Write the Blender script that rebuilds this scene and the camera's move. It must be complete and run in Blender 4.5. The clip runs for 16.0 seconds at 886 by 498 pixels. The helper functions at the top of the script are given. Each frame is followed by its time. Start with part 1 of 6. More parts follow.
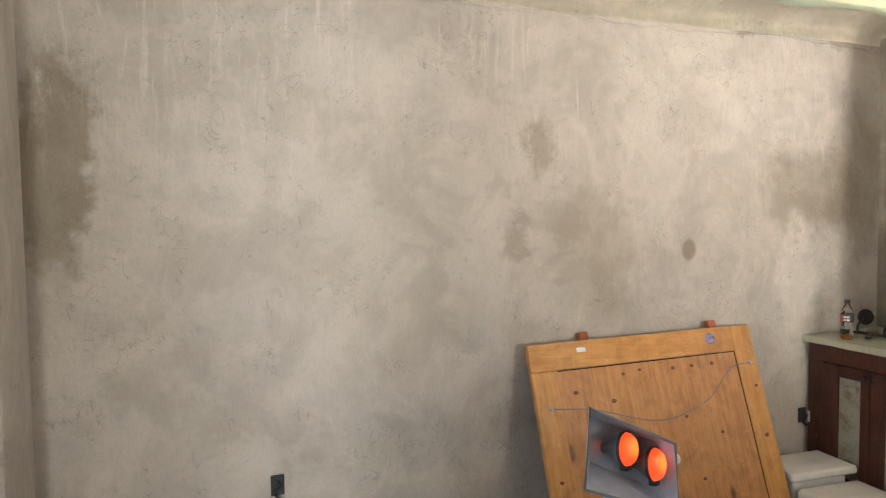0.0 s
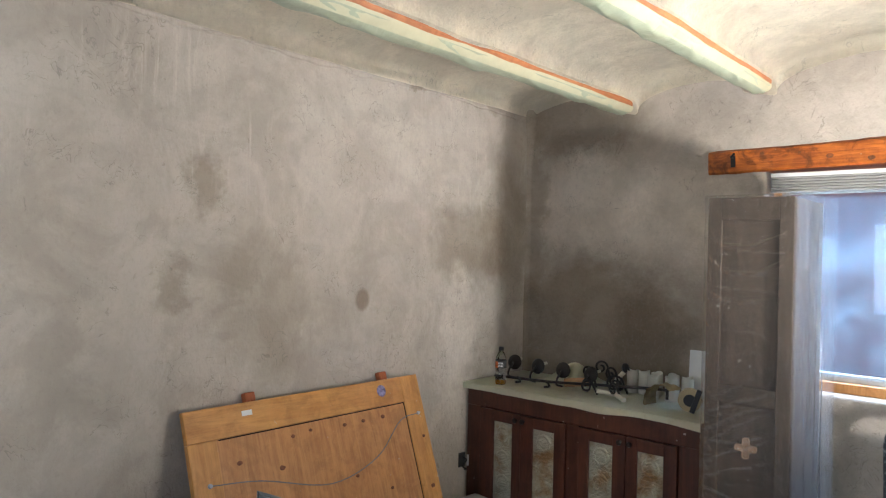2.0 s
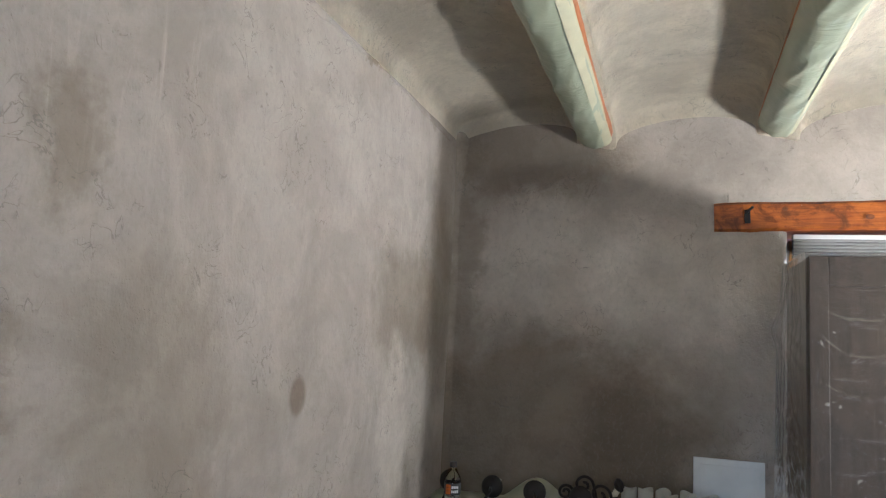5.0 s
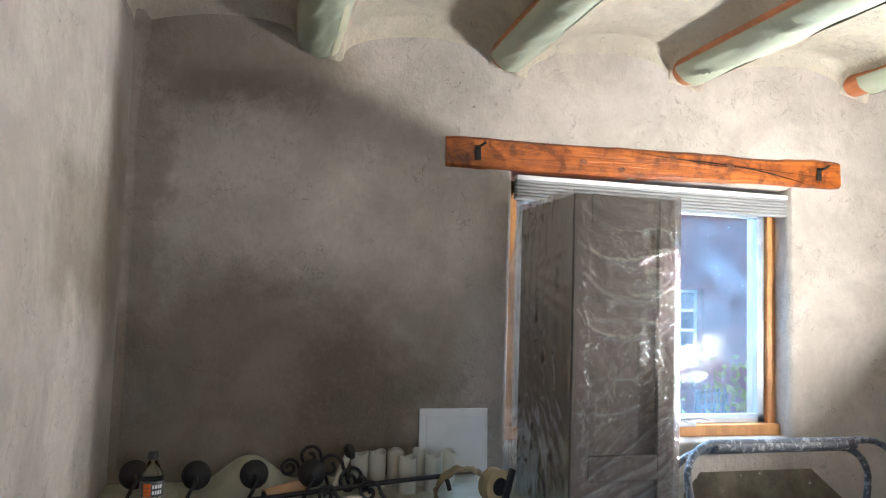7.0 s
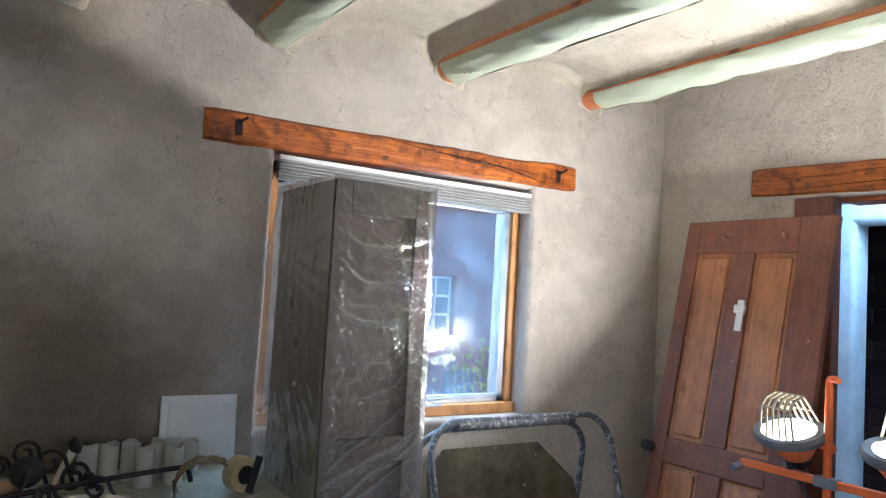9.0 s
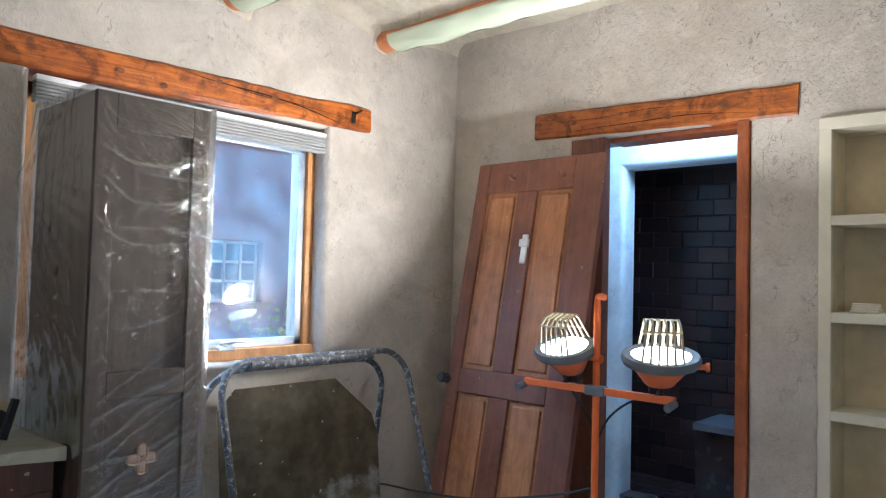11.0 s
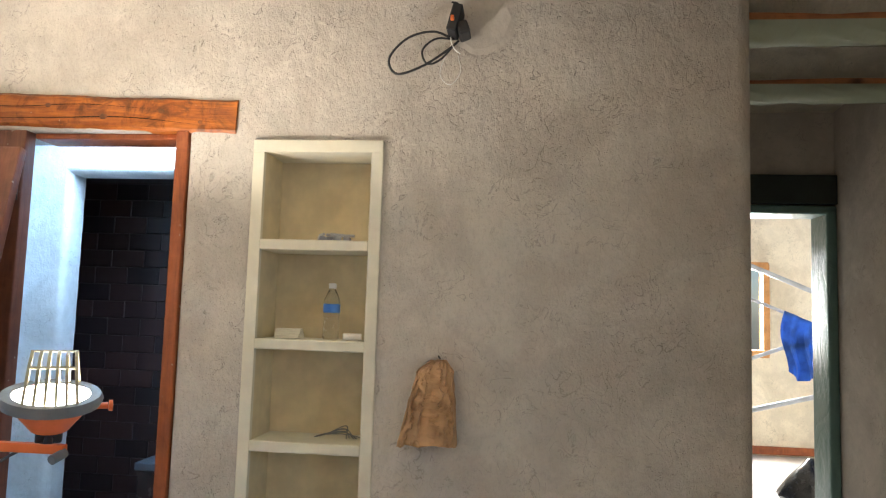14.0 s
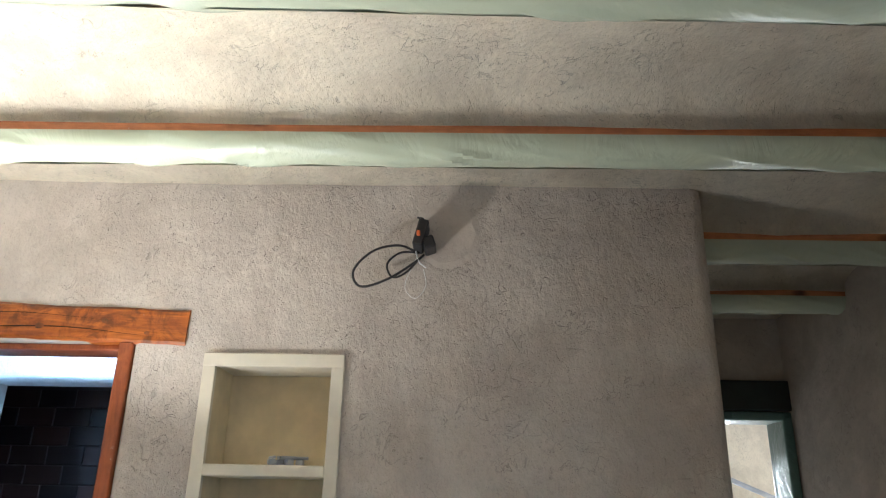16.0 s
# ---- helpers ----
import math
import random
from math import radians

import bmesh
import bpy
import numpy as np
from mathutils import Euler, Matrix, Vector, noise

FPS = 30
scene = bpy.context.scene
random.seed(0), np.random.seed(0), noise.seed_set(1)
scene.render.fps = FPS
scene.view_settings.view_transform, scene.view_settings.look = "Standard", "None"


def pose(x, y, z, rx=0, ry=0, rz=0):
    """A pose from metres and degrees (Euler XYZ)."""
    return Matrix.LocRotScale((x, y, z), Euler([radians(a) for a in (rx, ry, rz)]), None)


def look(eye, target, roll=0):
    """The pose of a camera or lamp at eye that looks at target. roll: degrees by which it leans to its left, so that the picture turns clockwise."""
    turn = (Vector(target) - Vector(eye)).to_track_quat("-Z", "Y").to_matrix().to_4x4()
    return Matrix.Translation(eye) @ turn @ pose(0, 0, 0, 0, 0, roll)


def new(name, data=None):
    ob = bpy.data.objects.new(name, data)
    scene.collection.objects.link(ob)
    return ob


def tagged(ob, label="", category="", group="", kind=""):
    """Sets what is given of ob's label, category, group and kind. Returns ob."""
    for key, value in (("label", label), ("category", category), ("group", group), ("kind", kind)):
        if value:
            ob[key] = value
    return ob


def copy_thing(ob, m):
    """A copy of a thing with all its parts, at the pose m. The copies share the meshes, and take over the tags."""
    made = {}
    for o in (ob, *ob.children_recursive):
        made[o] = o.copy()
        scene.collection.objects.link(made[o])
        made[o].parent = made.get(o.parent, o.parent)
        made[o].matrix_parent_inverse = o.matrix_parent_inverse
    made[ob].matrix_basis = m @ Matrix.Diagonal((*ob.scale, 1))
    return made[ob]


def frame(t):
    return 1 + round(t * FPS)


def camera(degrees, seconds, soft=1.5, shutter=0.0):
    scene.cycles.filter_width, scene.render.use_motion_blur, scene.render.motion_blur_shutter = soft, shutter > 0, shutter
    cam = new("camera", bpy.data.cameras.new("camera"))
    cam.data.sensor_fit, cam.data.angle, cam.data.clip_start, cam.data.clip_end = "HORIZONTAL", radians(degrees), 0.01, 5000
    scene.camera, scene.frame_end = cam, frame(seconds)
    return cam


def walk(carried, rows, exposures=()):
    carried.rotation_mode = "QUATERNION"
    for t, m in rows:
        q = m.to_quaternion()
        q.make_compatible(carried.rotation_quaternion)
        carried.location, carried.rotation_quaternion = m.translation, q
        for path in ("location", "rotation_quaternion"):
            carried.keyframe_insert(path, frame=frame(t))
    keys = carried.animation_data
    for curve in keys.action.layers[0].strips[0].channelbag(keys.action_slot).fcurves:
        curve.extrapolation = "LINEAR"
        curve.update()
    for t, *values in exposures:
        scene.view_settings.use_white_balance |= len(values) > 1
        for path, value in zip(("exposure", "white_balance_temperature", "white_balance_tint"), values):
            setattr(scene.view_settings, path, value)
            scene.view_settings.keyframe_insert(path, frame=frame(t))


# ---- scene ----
cam = camera(63.6, 16.0, 1.2)
PATH = [
    (0, (2.274, -0.912, 1.597), (0.58, -0.202, 1.495), -0.7),
    (0.5, (2.27, -0.868, 1.602), (0.668, 0.029, 1.48), 0.1),
    (1, (2.246, -0.857, 1.582), (0.779, 0.249, 1.48), 0.9),
    (1.5, (2.156, -0.808, 1.598), (0.841, 0.477, 1.524), 1.4),
    (2, (2.011, -0.762, 1.621), (0.806, 0.629, 1.629), 1.4),
    (2.5, (1.778, -0.696, 1.638), (0.584, 0.685, 1.864), 1.6),
    (3, (1.541, -0.7, 1.603), (0.392, 0.711, 1.876), 2.9),
    (3.5, (1.228, -0.729, 1.604), (0.297, 0.843, 1.823), 0.7),
    (4, (0.945, -0.629, 1.566), (0.183, 1.031, 1.783), 1.8),
    (4.2, (0.809, -0.525, 1.578), (0.096, 1.155, 1.807), 2.5),
    (6.3, (-0.071, 0.255, 1.535), (-0.106, 2.088, 1.693), 1.8),
    (6.5, (-0.099, 0.302, 1.538), (0.013, 2.133, 1.672), 1.9),
    (7, (-0.183, 0.389, 1.54), (0.274, 2.167, 1.67), 1.8),
    (7.5, (-0.2, 0.397, 1.543), (0.393, 2.133, 1.682), 2.0),
    (8, (-0.19, 0.397, 1.544), (0.543, 2.08, 1.679), 2.9),
    (8.5, (-0.175, 0.405, 1.55), (0.704, 2.017, 1.67), 3.3),
    (9, (-0.156, 0.395, 1.549), (0.847, 1.933, 1.66), 3.3),
    (9.2, (-0.148, 0.39, 1.542), (0.902, 1.897, 1.655), 3.2),
    (11.3, (-0.012, 0.324, 1.34), (1.397, 1.506, 1.386), 1.6),
    (11.5, (0.026, 0.302, 1.323), (1.468, 1.443, 1.348), 1.8),
    (12, (0.075, 0.276, 1.304), (1.646, 1.232, 1.295), 1.8),
    (12.5, (0.1, 0.257, 1.335), (1.788, 0.988, 1.35), 2.1),
    (13, (0.2, 0.204, 1.371), (1.963, 0.725, 1.43), 2.7),
    (13.5, (0.311, 0.132, 1.35), (2.112, 0.485, 1.477), 2.5),
    (14, (0.4, 0.098, 1.386), (2.223, 0.291, 1.551), 1.8),
    (14.5, (0.427, 0.149, 1.451), (2.237, 0.295, 1.743), 1.6),
    (15, (0.455, 0.177, 1.498), (2.226, 0.362, 1.962), 2.1),
    (15.5, (0.469, 0.209, 1.526), (2.21, 0.378, 2.099), 1.8),
    (16, (0.482, 0.218, 1.525), (2.212, 0.256, 2.153), 1.2),
]
EXPOSURES = [
    (0, 0.75, 6000, 10), (1, 0.65, 5800, 10), (2, 0.25, 5600, 10), (3, -0.15, 5300, 10), (4.2, -0.1, 5250, 10),
    (6.4, 0.2, 5400, 10), (7.5, 0.1, 5400, 10), (9.1, -0.1, 5250, 10), (11.4, 0, 5250, 10), (12, 0.25, 5500, 10),
    (12.5, 0.3, 5900, 10), (13.5, 0.5, 5950, 10), (14.5, 0.45, 6100, 10), (15.2, 0.2, 5900, 10), (16, 0.1, 5450, 10),
]
walk(cam, [(t, look(eye, target, roll)) for t, eye, target, roll in PATH], EXPOSURES)

# ---- light ----
world = bpy.data.worlds.new("world")
scene.world = world
world.use_nodes = True
wn = world.node_tree
sky = wn.nodes.new("ShaderNodeTexSky")
sky.sky_type, sky.sun_disc = "NISHITA", False
sky.sun_elevation, sky.sun_rotation = radians(66), radians(-14)
wn.links.new(sky.outputs[0], wn.nodes["Background"].inputs[0])
wn.nodes["Background"].inputs[1].default_value = 0.07
sun = new("sun", bpy.data.lights.new("sun", "SUN"))
sun.data.energy, sun.data.angle, sun.data.color = 3.0, radians(0.5), (1, 0.95, 0.87)
sun.matrix_world = look((3, 8, 10), (3 + 0.1, 8 - 0.40, 10 - 0.91))


def area_lamp(name, m, power, sx, sy, colour, shape="RECTANGLE", spread=180):
    ob = new(name, bpy.data.lights.new(name, "AREA"))
    ob.data.shape, ob.data.size, ob.data.energy, ob.data.color = shape, sx, power, colour
    if shape in ("RECTANGLE", "ELLIPSE"):
        ob.data.size_y = sy
    ob.data.spread = radians(spread)
    ob.matrix_world = m
    return ob


WORK_POWER = 46
# added fill from the unseen south side, where no window is known
area_lamp("south_fill_light", look((0.75, -1.8, 1.55), (0.85, 3, 1.2)), 9, 1.3, 1.0, (0.86, 0.92, 1.0), "RECTANGLE", 128)
area_lamp("window_daylight", look((1.5, 4.3, 2.88), (1.62, 2.7, 1.2)), 200, 2.0, 1.0, (0.52, 0.75, 1.0))
# added under the closed bath ceiling; the daylight's true opening is unseen
area_lamp("bath_daylight", look((3.64, 2.0, 2.41), (3.66, 2.0, 0)), 65, 0.32, 0.9, (0.46, 0.72, 1.0))
area_lamp("far_window_daylight", look((8.5, -2.065, 1.535), (0, -2.0, 1.3)), 300, 1.0, 0.95, (1.0, 0.97, 0.88))

# ---- materials ----


class Nodes:
    """A small writer of node trees."""

    def __init__(self, name):
        self.m = bpy.data.materials.new(name)
        self.m.use_nodes = True
        self.t = self.m.node_tree
        self.b = self.t.nodes["Principled BSDF"]
        self.geo = self.t.nodes.new("ShaderNodeNewGeometry")
        self.tc = self.t.nodes.new("ShaderNodeTexCoord")

    def put(self, node, key, value):
        if isinstance(value, bpy.types.NodeSocket):
            self.t.links.new(value, node.inputs[key])
        else:
            node.inputs[key].default_value = value

    def pos(self):
        return self.geo.outputs["Position"]

    def obj(self):
        return self.tc.outputs["Object"]

    def scaled(self, vec, s):
        n = self.t.nodes.new("ShaderNodeMapping")
        self.put(n, "Vector", vec)
        n.inputs["Scale"].default_value = s
        return n.outputs[0]

    def noise(self, vec, scale, detail=4.0, rough=0.55, distort=0.0, colour=False):
        n = self.t.nodes.new("ShaderNodeTexNoise")
        self.put(n, "Vector", vec)
        n.inputs["Scale"].default_value, n.inputs["Detail"].default_value = scale, detail
        n.inputs["Roughness"].default_value, n.inputs["Distortion"].default_value = rough, distort
        return n.outputs["Color" if colour else "Fac"]

    def ramp(self, fac, lo, hi):
        n = self.t.nodes.new("ShaderNodeMapRange")
        n.interpolation_type = "SMOOTHSTEP"
        self.put(n, "Value", fac)
        n.inputs["From Min"].default_value, n.inputs["From Max"].default_value = lo, hi
        return n.outputs[0]

    def math(self, op, a, b):
        n = self.t.nodes.new("ShaderNodeMath")
        n.operation = op
        self.put(n, 0, a)
        self.put(n, 1, b)
        return n.outputs[0]

    def vmath(self, op, a, b):
        n = self.t.nodes.new("ShaderNodeVectorMath")
        n.operation = op
        self.put(n, 0, a)
        self.put(n, 1, b)
        return n.outputs["Value" if op in ("LENGTH", "DISTANCE") else 0]

    def mix(self, fac, a, b, kind="MIX"):
        n = self.t.nodes.new("ShaderNodeMix")
        n.data_type, n.blend_type = "RGBA", kind
        self.put(n, 0, fac)
        for key, v in ((6, a), (7, b)):
            self.put(n, key, v if isinstance(v, bpy.types.NodeSocket) else (*v[:3], 1))
        return n.outputs[2]

    def bump(self, height, strength, distance=0.01, under=None):
        n = self.t.nodes.new("ShaderNodeBump")
        self.put(n, "Height", height)
        n.inputs["Strength"].default_value, n.inputs["Distance"].default_value = strength, distance
        if under is not None:
            self.put(n, "Normal", under)
        return n.outputs[0]

    def done(self, colour, rough, normal=None, metal=0.0):
        self.put(self.b, "Base Color", colour if isinstance(colour, bpy.types.NodeSocket) else (*colour, 1))
        self.put(self.b, "Roughness", rough)
        self.b.inputs["Metallic"].default_value = metal
        if normal is not None:
            self.put(self.b, "Normal", normal)
        return self.m


def plain(name, colour, rough=0.5, metal=0.0, vary=0.18, scale=9.0, bump=0.1, fine=60.0):
    """Paint, metal or plastic with soft mottling and a fine relief."""
    w = Nodes(name)
    a = w.noise(w.obj(), scale, 5)
    c = w.mix(w.ramp(a, 0.3, 0.75), tuple(k * (1 - vary) for k in colour), tuple(min(1, k * (1 + vary)) for k in colour))
    r = w.math("ADD", w.math("MULTIPLY", w.noise(w.obj(), scale * 3, 3), 0.2), rough - 0.1)
    return w.done(c, r, w.bump(w.noise(w.obj(), fine, 3), bump, 0.003), metal)


def plaster(name, colour, stains=(), relief=0.35, pitted=0.5, streaks=0.0, grit=0.12):
    """Hand-trowelled earthen plaster. stains: centre, half sizes, depth of tone; below 0 paler, on the north wall also
    painted light and shade.
    """
    w = Nodes(name)
    p = w.pos()
    big = w.noise(p, 1.1, 5, 0.6, 0.4)
    mid = w.noise(p, 6.0, 6, 0.65, 0.6)
    fine = w.noise(p, 42.0, 6, 0.7)
    c = w.mix(w.ramp(big, 0.3, 0.7), tuple(k * 0.9 for k in colour), tuple(k * 1.08 for k in colour))
    c = w.mix(w.math("MULTIPLY", w.ramp(mid, 0.42, 0.68), 0.45), c, tuple(k * 1.17 for k in colour))
    c = w.mix(w.math("MULTIPLY", w.ramp(fine, 0.5, 0.75), 0.3), c, tuple(k * 0.7 for k in colour))
    blotch = w.noise(p, 3.1, 8, 0.68, 0.5)
    c = w.mix(w.math("MULTIPLY", w.ramp(blotch, 0.4, 0.6), 0.9), w.mix(1.0, c, (0.84, 0.83, 0.82), "MULTIPLY"), c)
    wet = w.vmath("MULTIPLY", w.vmath("SUBTRACT", w.noise(p, 3.0, 8, 0.68, colour=True), (0.5, 0.5, 0.5)), (0.55, 0.55, 0.55))
    warped = w.vmath("ADD", p, wet)
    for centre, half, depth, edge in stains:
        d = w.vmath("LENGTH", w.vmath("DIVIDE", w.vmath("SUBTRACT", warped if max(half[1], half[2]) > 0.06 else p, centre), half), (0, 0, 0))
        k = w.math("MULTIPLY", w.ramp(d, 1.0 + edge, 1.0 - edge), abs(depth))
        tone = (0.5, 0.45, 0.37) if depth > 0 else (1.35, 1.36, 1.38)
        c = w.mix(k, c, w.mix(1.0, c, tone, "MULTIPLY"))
    if streaks:
        salt = w.ramp(w.noise(w.scaled(p, (6, 6, 0.9)), 1.8, 6, 0.68, 1.8), 0.5, 0.72)
        salt = w.math("MULTIPLY", salt, w.ramp(w.noise(w.scaled(p, (1, 1, 0.6)), 2.1, 4), 0.4, 0.58))
        sep = w.t.nodes.new("ShaderNodeSeparateXYZ")
        w.put(sep, 0, p)
        salt = w.math("MULTIPLY", salt, w.ramp(sep.outputs["Z"], 1.55, 2.15))
        c = w.mix(w.math("MULTIPLY", salt, streaks), c, tuple(k * 1.32 for k in colour))
    trowel = w.math("ADD", w.noise(p, 7.0, 5, 0.6), w.math("MULTIPLY", w.noise(w.scaled(p, (1, 1, 0.6)), 24.0, 4, 0.6), 0.5))
    pits = w.ramp(w.noise(w.scaled(p, (1, 1, 0.8)), 21.0, 4, 0.62, 1.6), 0.64, 0.70)
    some = w.ramp(w.noise(p, 2.3, 3), 0.42, 0.6)
    h = w.math("SUBTRACT", w.math("ADD", trowel, w.math("MULTIPLY", fine, 0.2)), w.math("MULTIPLY", w.math("MULTIPLY", pits, some), pitted))
    c = w.mix(w.math("MULTIPLY", w.math("MULTIPLY", pits, some), min(0.5, pitted * 0.35)), c, tuple(k * 0.5 for k in colour))
    # sandy grit dragged by the trowel, and short gouges
    sand = w.noise(w.scaled(p, (1, 1, 0.62)), 68.0, 3, 0.55, 0.7)
    crumbs = w.ramp(w.noise(p, 105.0, 2, 0.5), 0.60, 0.72)
    gouge = w.math("ABSOLUTE", w.math("SUBTRACT", w.noise(p, 9.0, 3, 0.5, 1.8), 0.5), 0.0)
    gouge = w.math("MULTIPLY", w.ramp(gouge, 0.014, 0.004), w.ramp(w.noise(p, 5.2, 2), 0.53, 0.6))
    h = w.math("ADD", h, w.math("MULTIPLY", w.math("ADD", sand, w.math("MULTIPLY", crumbs, 0.5)), grit))
    h = w.math("SUBTRACT", h, w.math("MULTIPLY", gouge, 0.35))
    c = w.mix(w.math("MULTIPLY", gouge, 0.45), c, tuple(k * 0.42 for k in colour))
    c = w.mix(w.math("MULTIPLY", w.ramp(sand, 0.5, 0.3), grit), c, tuple(k * 0.72 for k in colour))
    return w.done(c, 0.93, w.bump(h, relief, 0.02))


def timber(name, dark, light, along="x", rough=0.5, scale=1.0, knots=True, bump=0.25, blotches=0.3):
    """Stained wood: grain drawn out along one axis, with knots."""
    w = Nodes(name)
    s = {"x": (1.2, 14, 14), "y": (14, 1.2, 14), "z": (14, 14, 1.2)}[along]
    v = w.scaled(w.obj(), tuple(k * scale for k in s))
    g = w.noise(v, 2.0, 6, 0.6, 0.9)
    g2 = w.noise(v, 9.0, 4, 0.6)
    c = w.mix(w.ramp(g, 0.3, 0.72), dark, light)
    c = w.mix(w.math("MULTIPLY", w.ramp(g2, 0.45, 0.75), 0.4), c, tuple(k * 0.55 for k in dark))
    if knots:
        n = w.t.nodes.new("ShaderNodeTexVoronoi")
        n.inputs["Scale"].default_value = 2.2 * scale
        w.put(n, "Vector", w.scaled(w.obj(), {"x": (1, 2.2, 2.2), "y": (2.2, 1, 2.2), "z": (2.2, 2.2, 1)}[along]))
        c = w.mix(w.ramp(n.outputs["Distance"], 0.13, 0.05), c, tuple(k * 0.3 for k in dark))
    adze = w.ramp(w.noise(w.obj(), 11.0 * scale, 4, 0.6, 0.6), 0.35, 0.7)
    c = w.mix(w.math("MULTIPLY", adze, 0.35), c, tuple(min(1, k * 1.25) for k in light))
    worn = w.ramp(w.noise(w.obj(), 7.0 * scale, 6, 0.7, 0.8), 0.46, 0.64)
    c = w.mix(w.math("MULTIPLY", worn, blotches), c, tuple(k * 0.5 for k in dark))
    flecks = w.ramp(w.noise(w.obj(), 38.0, 2, 0.5), 0.73, 0.77)
    c = w.mix(w.math("MULTIPLY", flecks, 0.5), c, (0.6, 0.55, 0.48))
    return w.done(c, rough, w.bump(w.math("ADD", g, w.math("MULTIPLY", g2, 0.4)), bump, 0.006))


def film(name, colour, alpha, rough=0.25, crumple=0.6, scale=5.0):
    """Thin plastic sheeting: see-through in part, with sharp crumples."""
    w = Nodes(name)
    p = w.obj()
    a = w.noise(w.scaled(p, (1, 1, 0.55)), scale, 5, 0.55, 1.6)
    ridge = w.math("ABSOLUTE", w.math("SUBTRACT", a, 0.5), 0.0)
    h = w.math("ADD", w.ramp(ridge, 0.0, 0.09), w.math("MULTIPLY", w.noise(p, scale * 4, 4, 0.6, 1.0), 0.5))
    m = w.done(colour, rough, w.bump(h, crumple, 0.03))
    w.b.inputs["Alpha"].default_value = alpha
    w.b.inputs["Specular IOR Level"].default_value = 0.7
    return m


def shiny_film(name, milk, milkiness, rough, scale, crumple, stretch=(0.7, 0.7, 2.6), gloss_=0.9):
    """Clear sheeting: see-through, slightly milky, with sharp glints on its creases."""
    w = Nodes(name)
    w.t.nodes.remove(w.b)
    p = w.obj()
    v = w.scaled(p, stretch)
    a = w.noise(v, scale, 5, 0.55, 1.2)
    ridge = w.math("ABSOLUTE", w.math("SUBTRACT", a, 0.5), 0.0)
    h = w.math("ADD", w.ramp(ridge, 0.0, 0.12), w.math("MULTIPLY", w.noise(v, scale * 3.0, 3, 0.55, 0.5), 0.3))
    nrm = w.bump(h, crumple, 0.03)
    clear_, milky, gloss, fres = [w.t.nodes.new("ShaderNode" + k) for k in ("BsdfTransparent", "BsdfDiffuse", "BsdfGlossy", "Fresnel")]
    lit = w.t.nodes.new("ShaderNodeBsdfTranslucent")
    milky.inputs["Color"].default_value = lit.inputs["Color"].default_value = (*milk, 1)
    gloss.inputs["Roughness"].default_value = rough
    fres.inputs["IOR"].default_value = 1.6
    for n in (milky, gloss, fres):
        w.put(n, "Normal", nrm)
    haze = w.ramp(w.noise(v, scale * 1.7, 4, 0.6, 0.6), 0.35, 0.8)
    mixes = [w.t.nodes.new("ShaderNodeMixShader") for _ in range(3)]
    w.put(mixes[0], 0, 0.5)
    w.put(mixes[1], 0, w.math("MULTIPLY", w.math("ADD", haze, 0.4), milkiness))
    w.put(mixes[2], 0, w.math("MULTIPLY", fres.outputs[0], gloss_))
    links = ((milky, mixes[0], 1), (lit, mixes[0], 2), (clear_, mixes[1], 1), (mixes[0], mixes[1], 2), (mixes[1], mixes[2], 1), (gloss, mixes[2], 2))
    for a_, b_, k in links:
        w.t.links.new(a_.outputs[0], b_.inputs[k])
    w.t.links.new(mixes[2].outputs[0], w.t.nodes["Material Output"].inputs["Surface"])
    return w.m


def clear(name, tint, rough=0.02, ior=1.45):
    w = Nodes(name)
    m = w.done(tint, rough)
    w.b.inputs["Transmission Weight"].default_value, w.b.inputs["IOR"].default_value = 1.0, ior
    return m


def glow(name, colour, strength):
    w = Nodes(name)
    m = w.done(tuple(min(1, k) for k in colour), 0.4)
    w.b.inputs["Emission Color"].default_value = (*colour, 1)
    w.b.inputs["Emission Strength"].default_value = strength
    return m


EARTH = (0.485, 0.435, 0.375)
WEST_STAINS = [
    ((-0.66, -1.21, 1.78), (1, 0.13, 0.46), 0.85, 0.3),
    ((-0.66, 0.80, 1.88), (1, 0.10, 0.14), 0.6, 0.45),
    ((-0.66, 0.68, 1.45), (1, 0.08, 0.10), 0.55, 0.5),
    ((-0.66, 1.10, 1.40), (1, 0.24, 0.32), 0.4, 0.35),
    ((-0.66, 1.71, 1.37), (1, 0.045, 0.055), 0.75, 0.25),
    ((-0.66, 2.05, 2.56), (1, 0.20, 0.05), 0.8, 0.5),
    ((-0.66, 2.70, 2.55), (1, 0.22, 0.06), 0.5, 0.5),
    ((-0.66, 2.60, 1.68), (1, 0.36, 0.22), 0.6, 0.35),
    ((-0.66, 2.98, 1.75), (1, 0.24, 0.45), 0.5, 0.4),
    ((-0.66, 3.05, 2.3), (1, 0.18, 0.5), 0.4, 0.5),
    ((-0.66, 2.48, 1.18), (1, 0.16, 0.36), -0.75, 0.35),
    ((-0.66, 2.30, 2.05), (1, 0.35, 0.35), -0.4, 0.6),
    ((-0.66, 1.60, 2.1), (1, 0.4, 0.4), -0.35, 0.6),
    ((-0.66, 0.1, 1.55), (1, 0.4, 0.6), 0.16, 0.6),
]
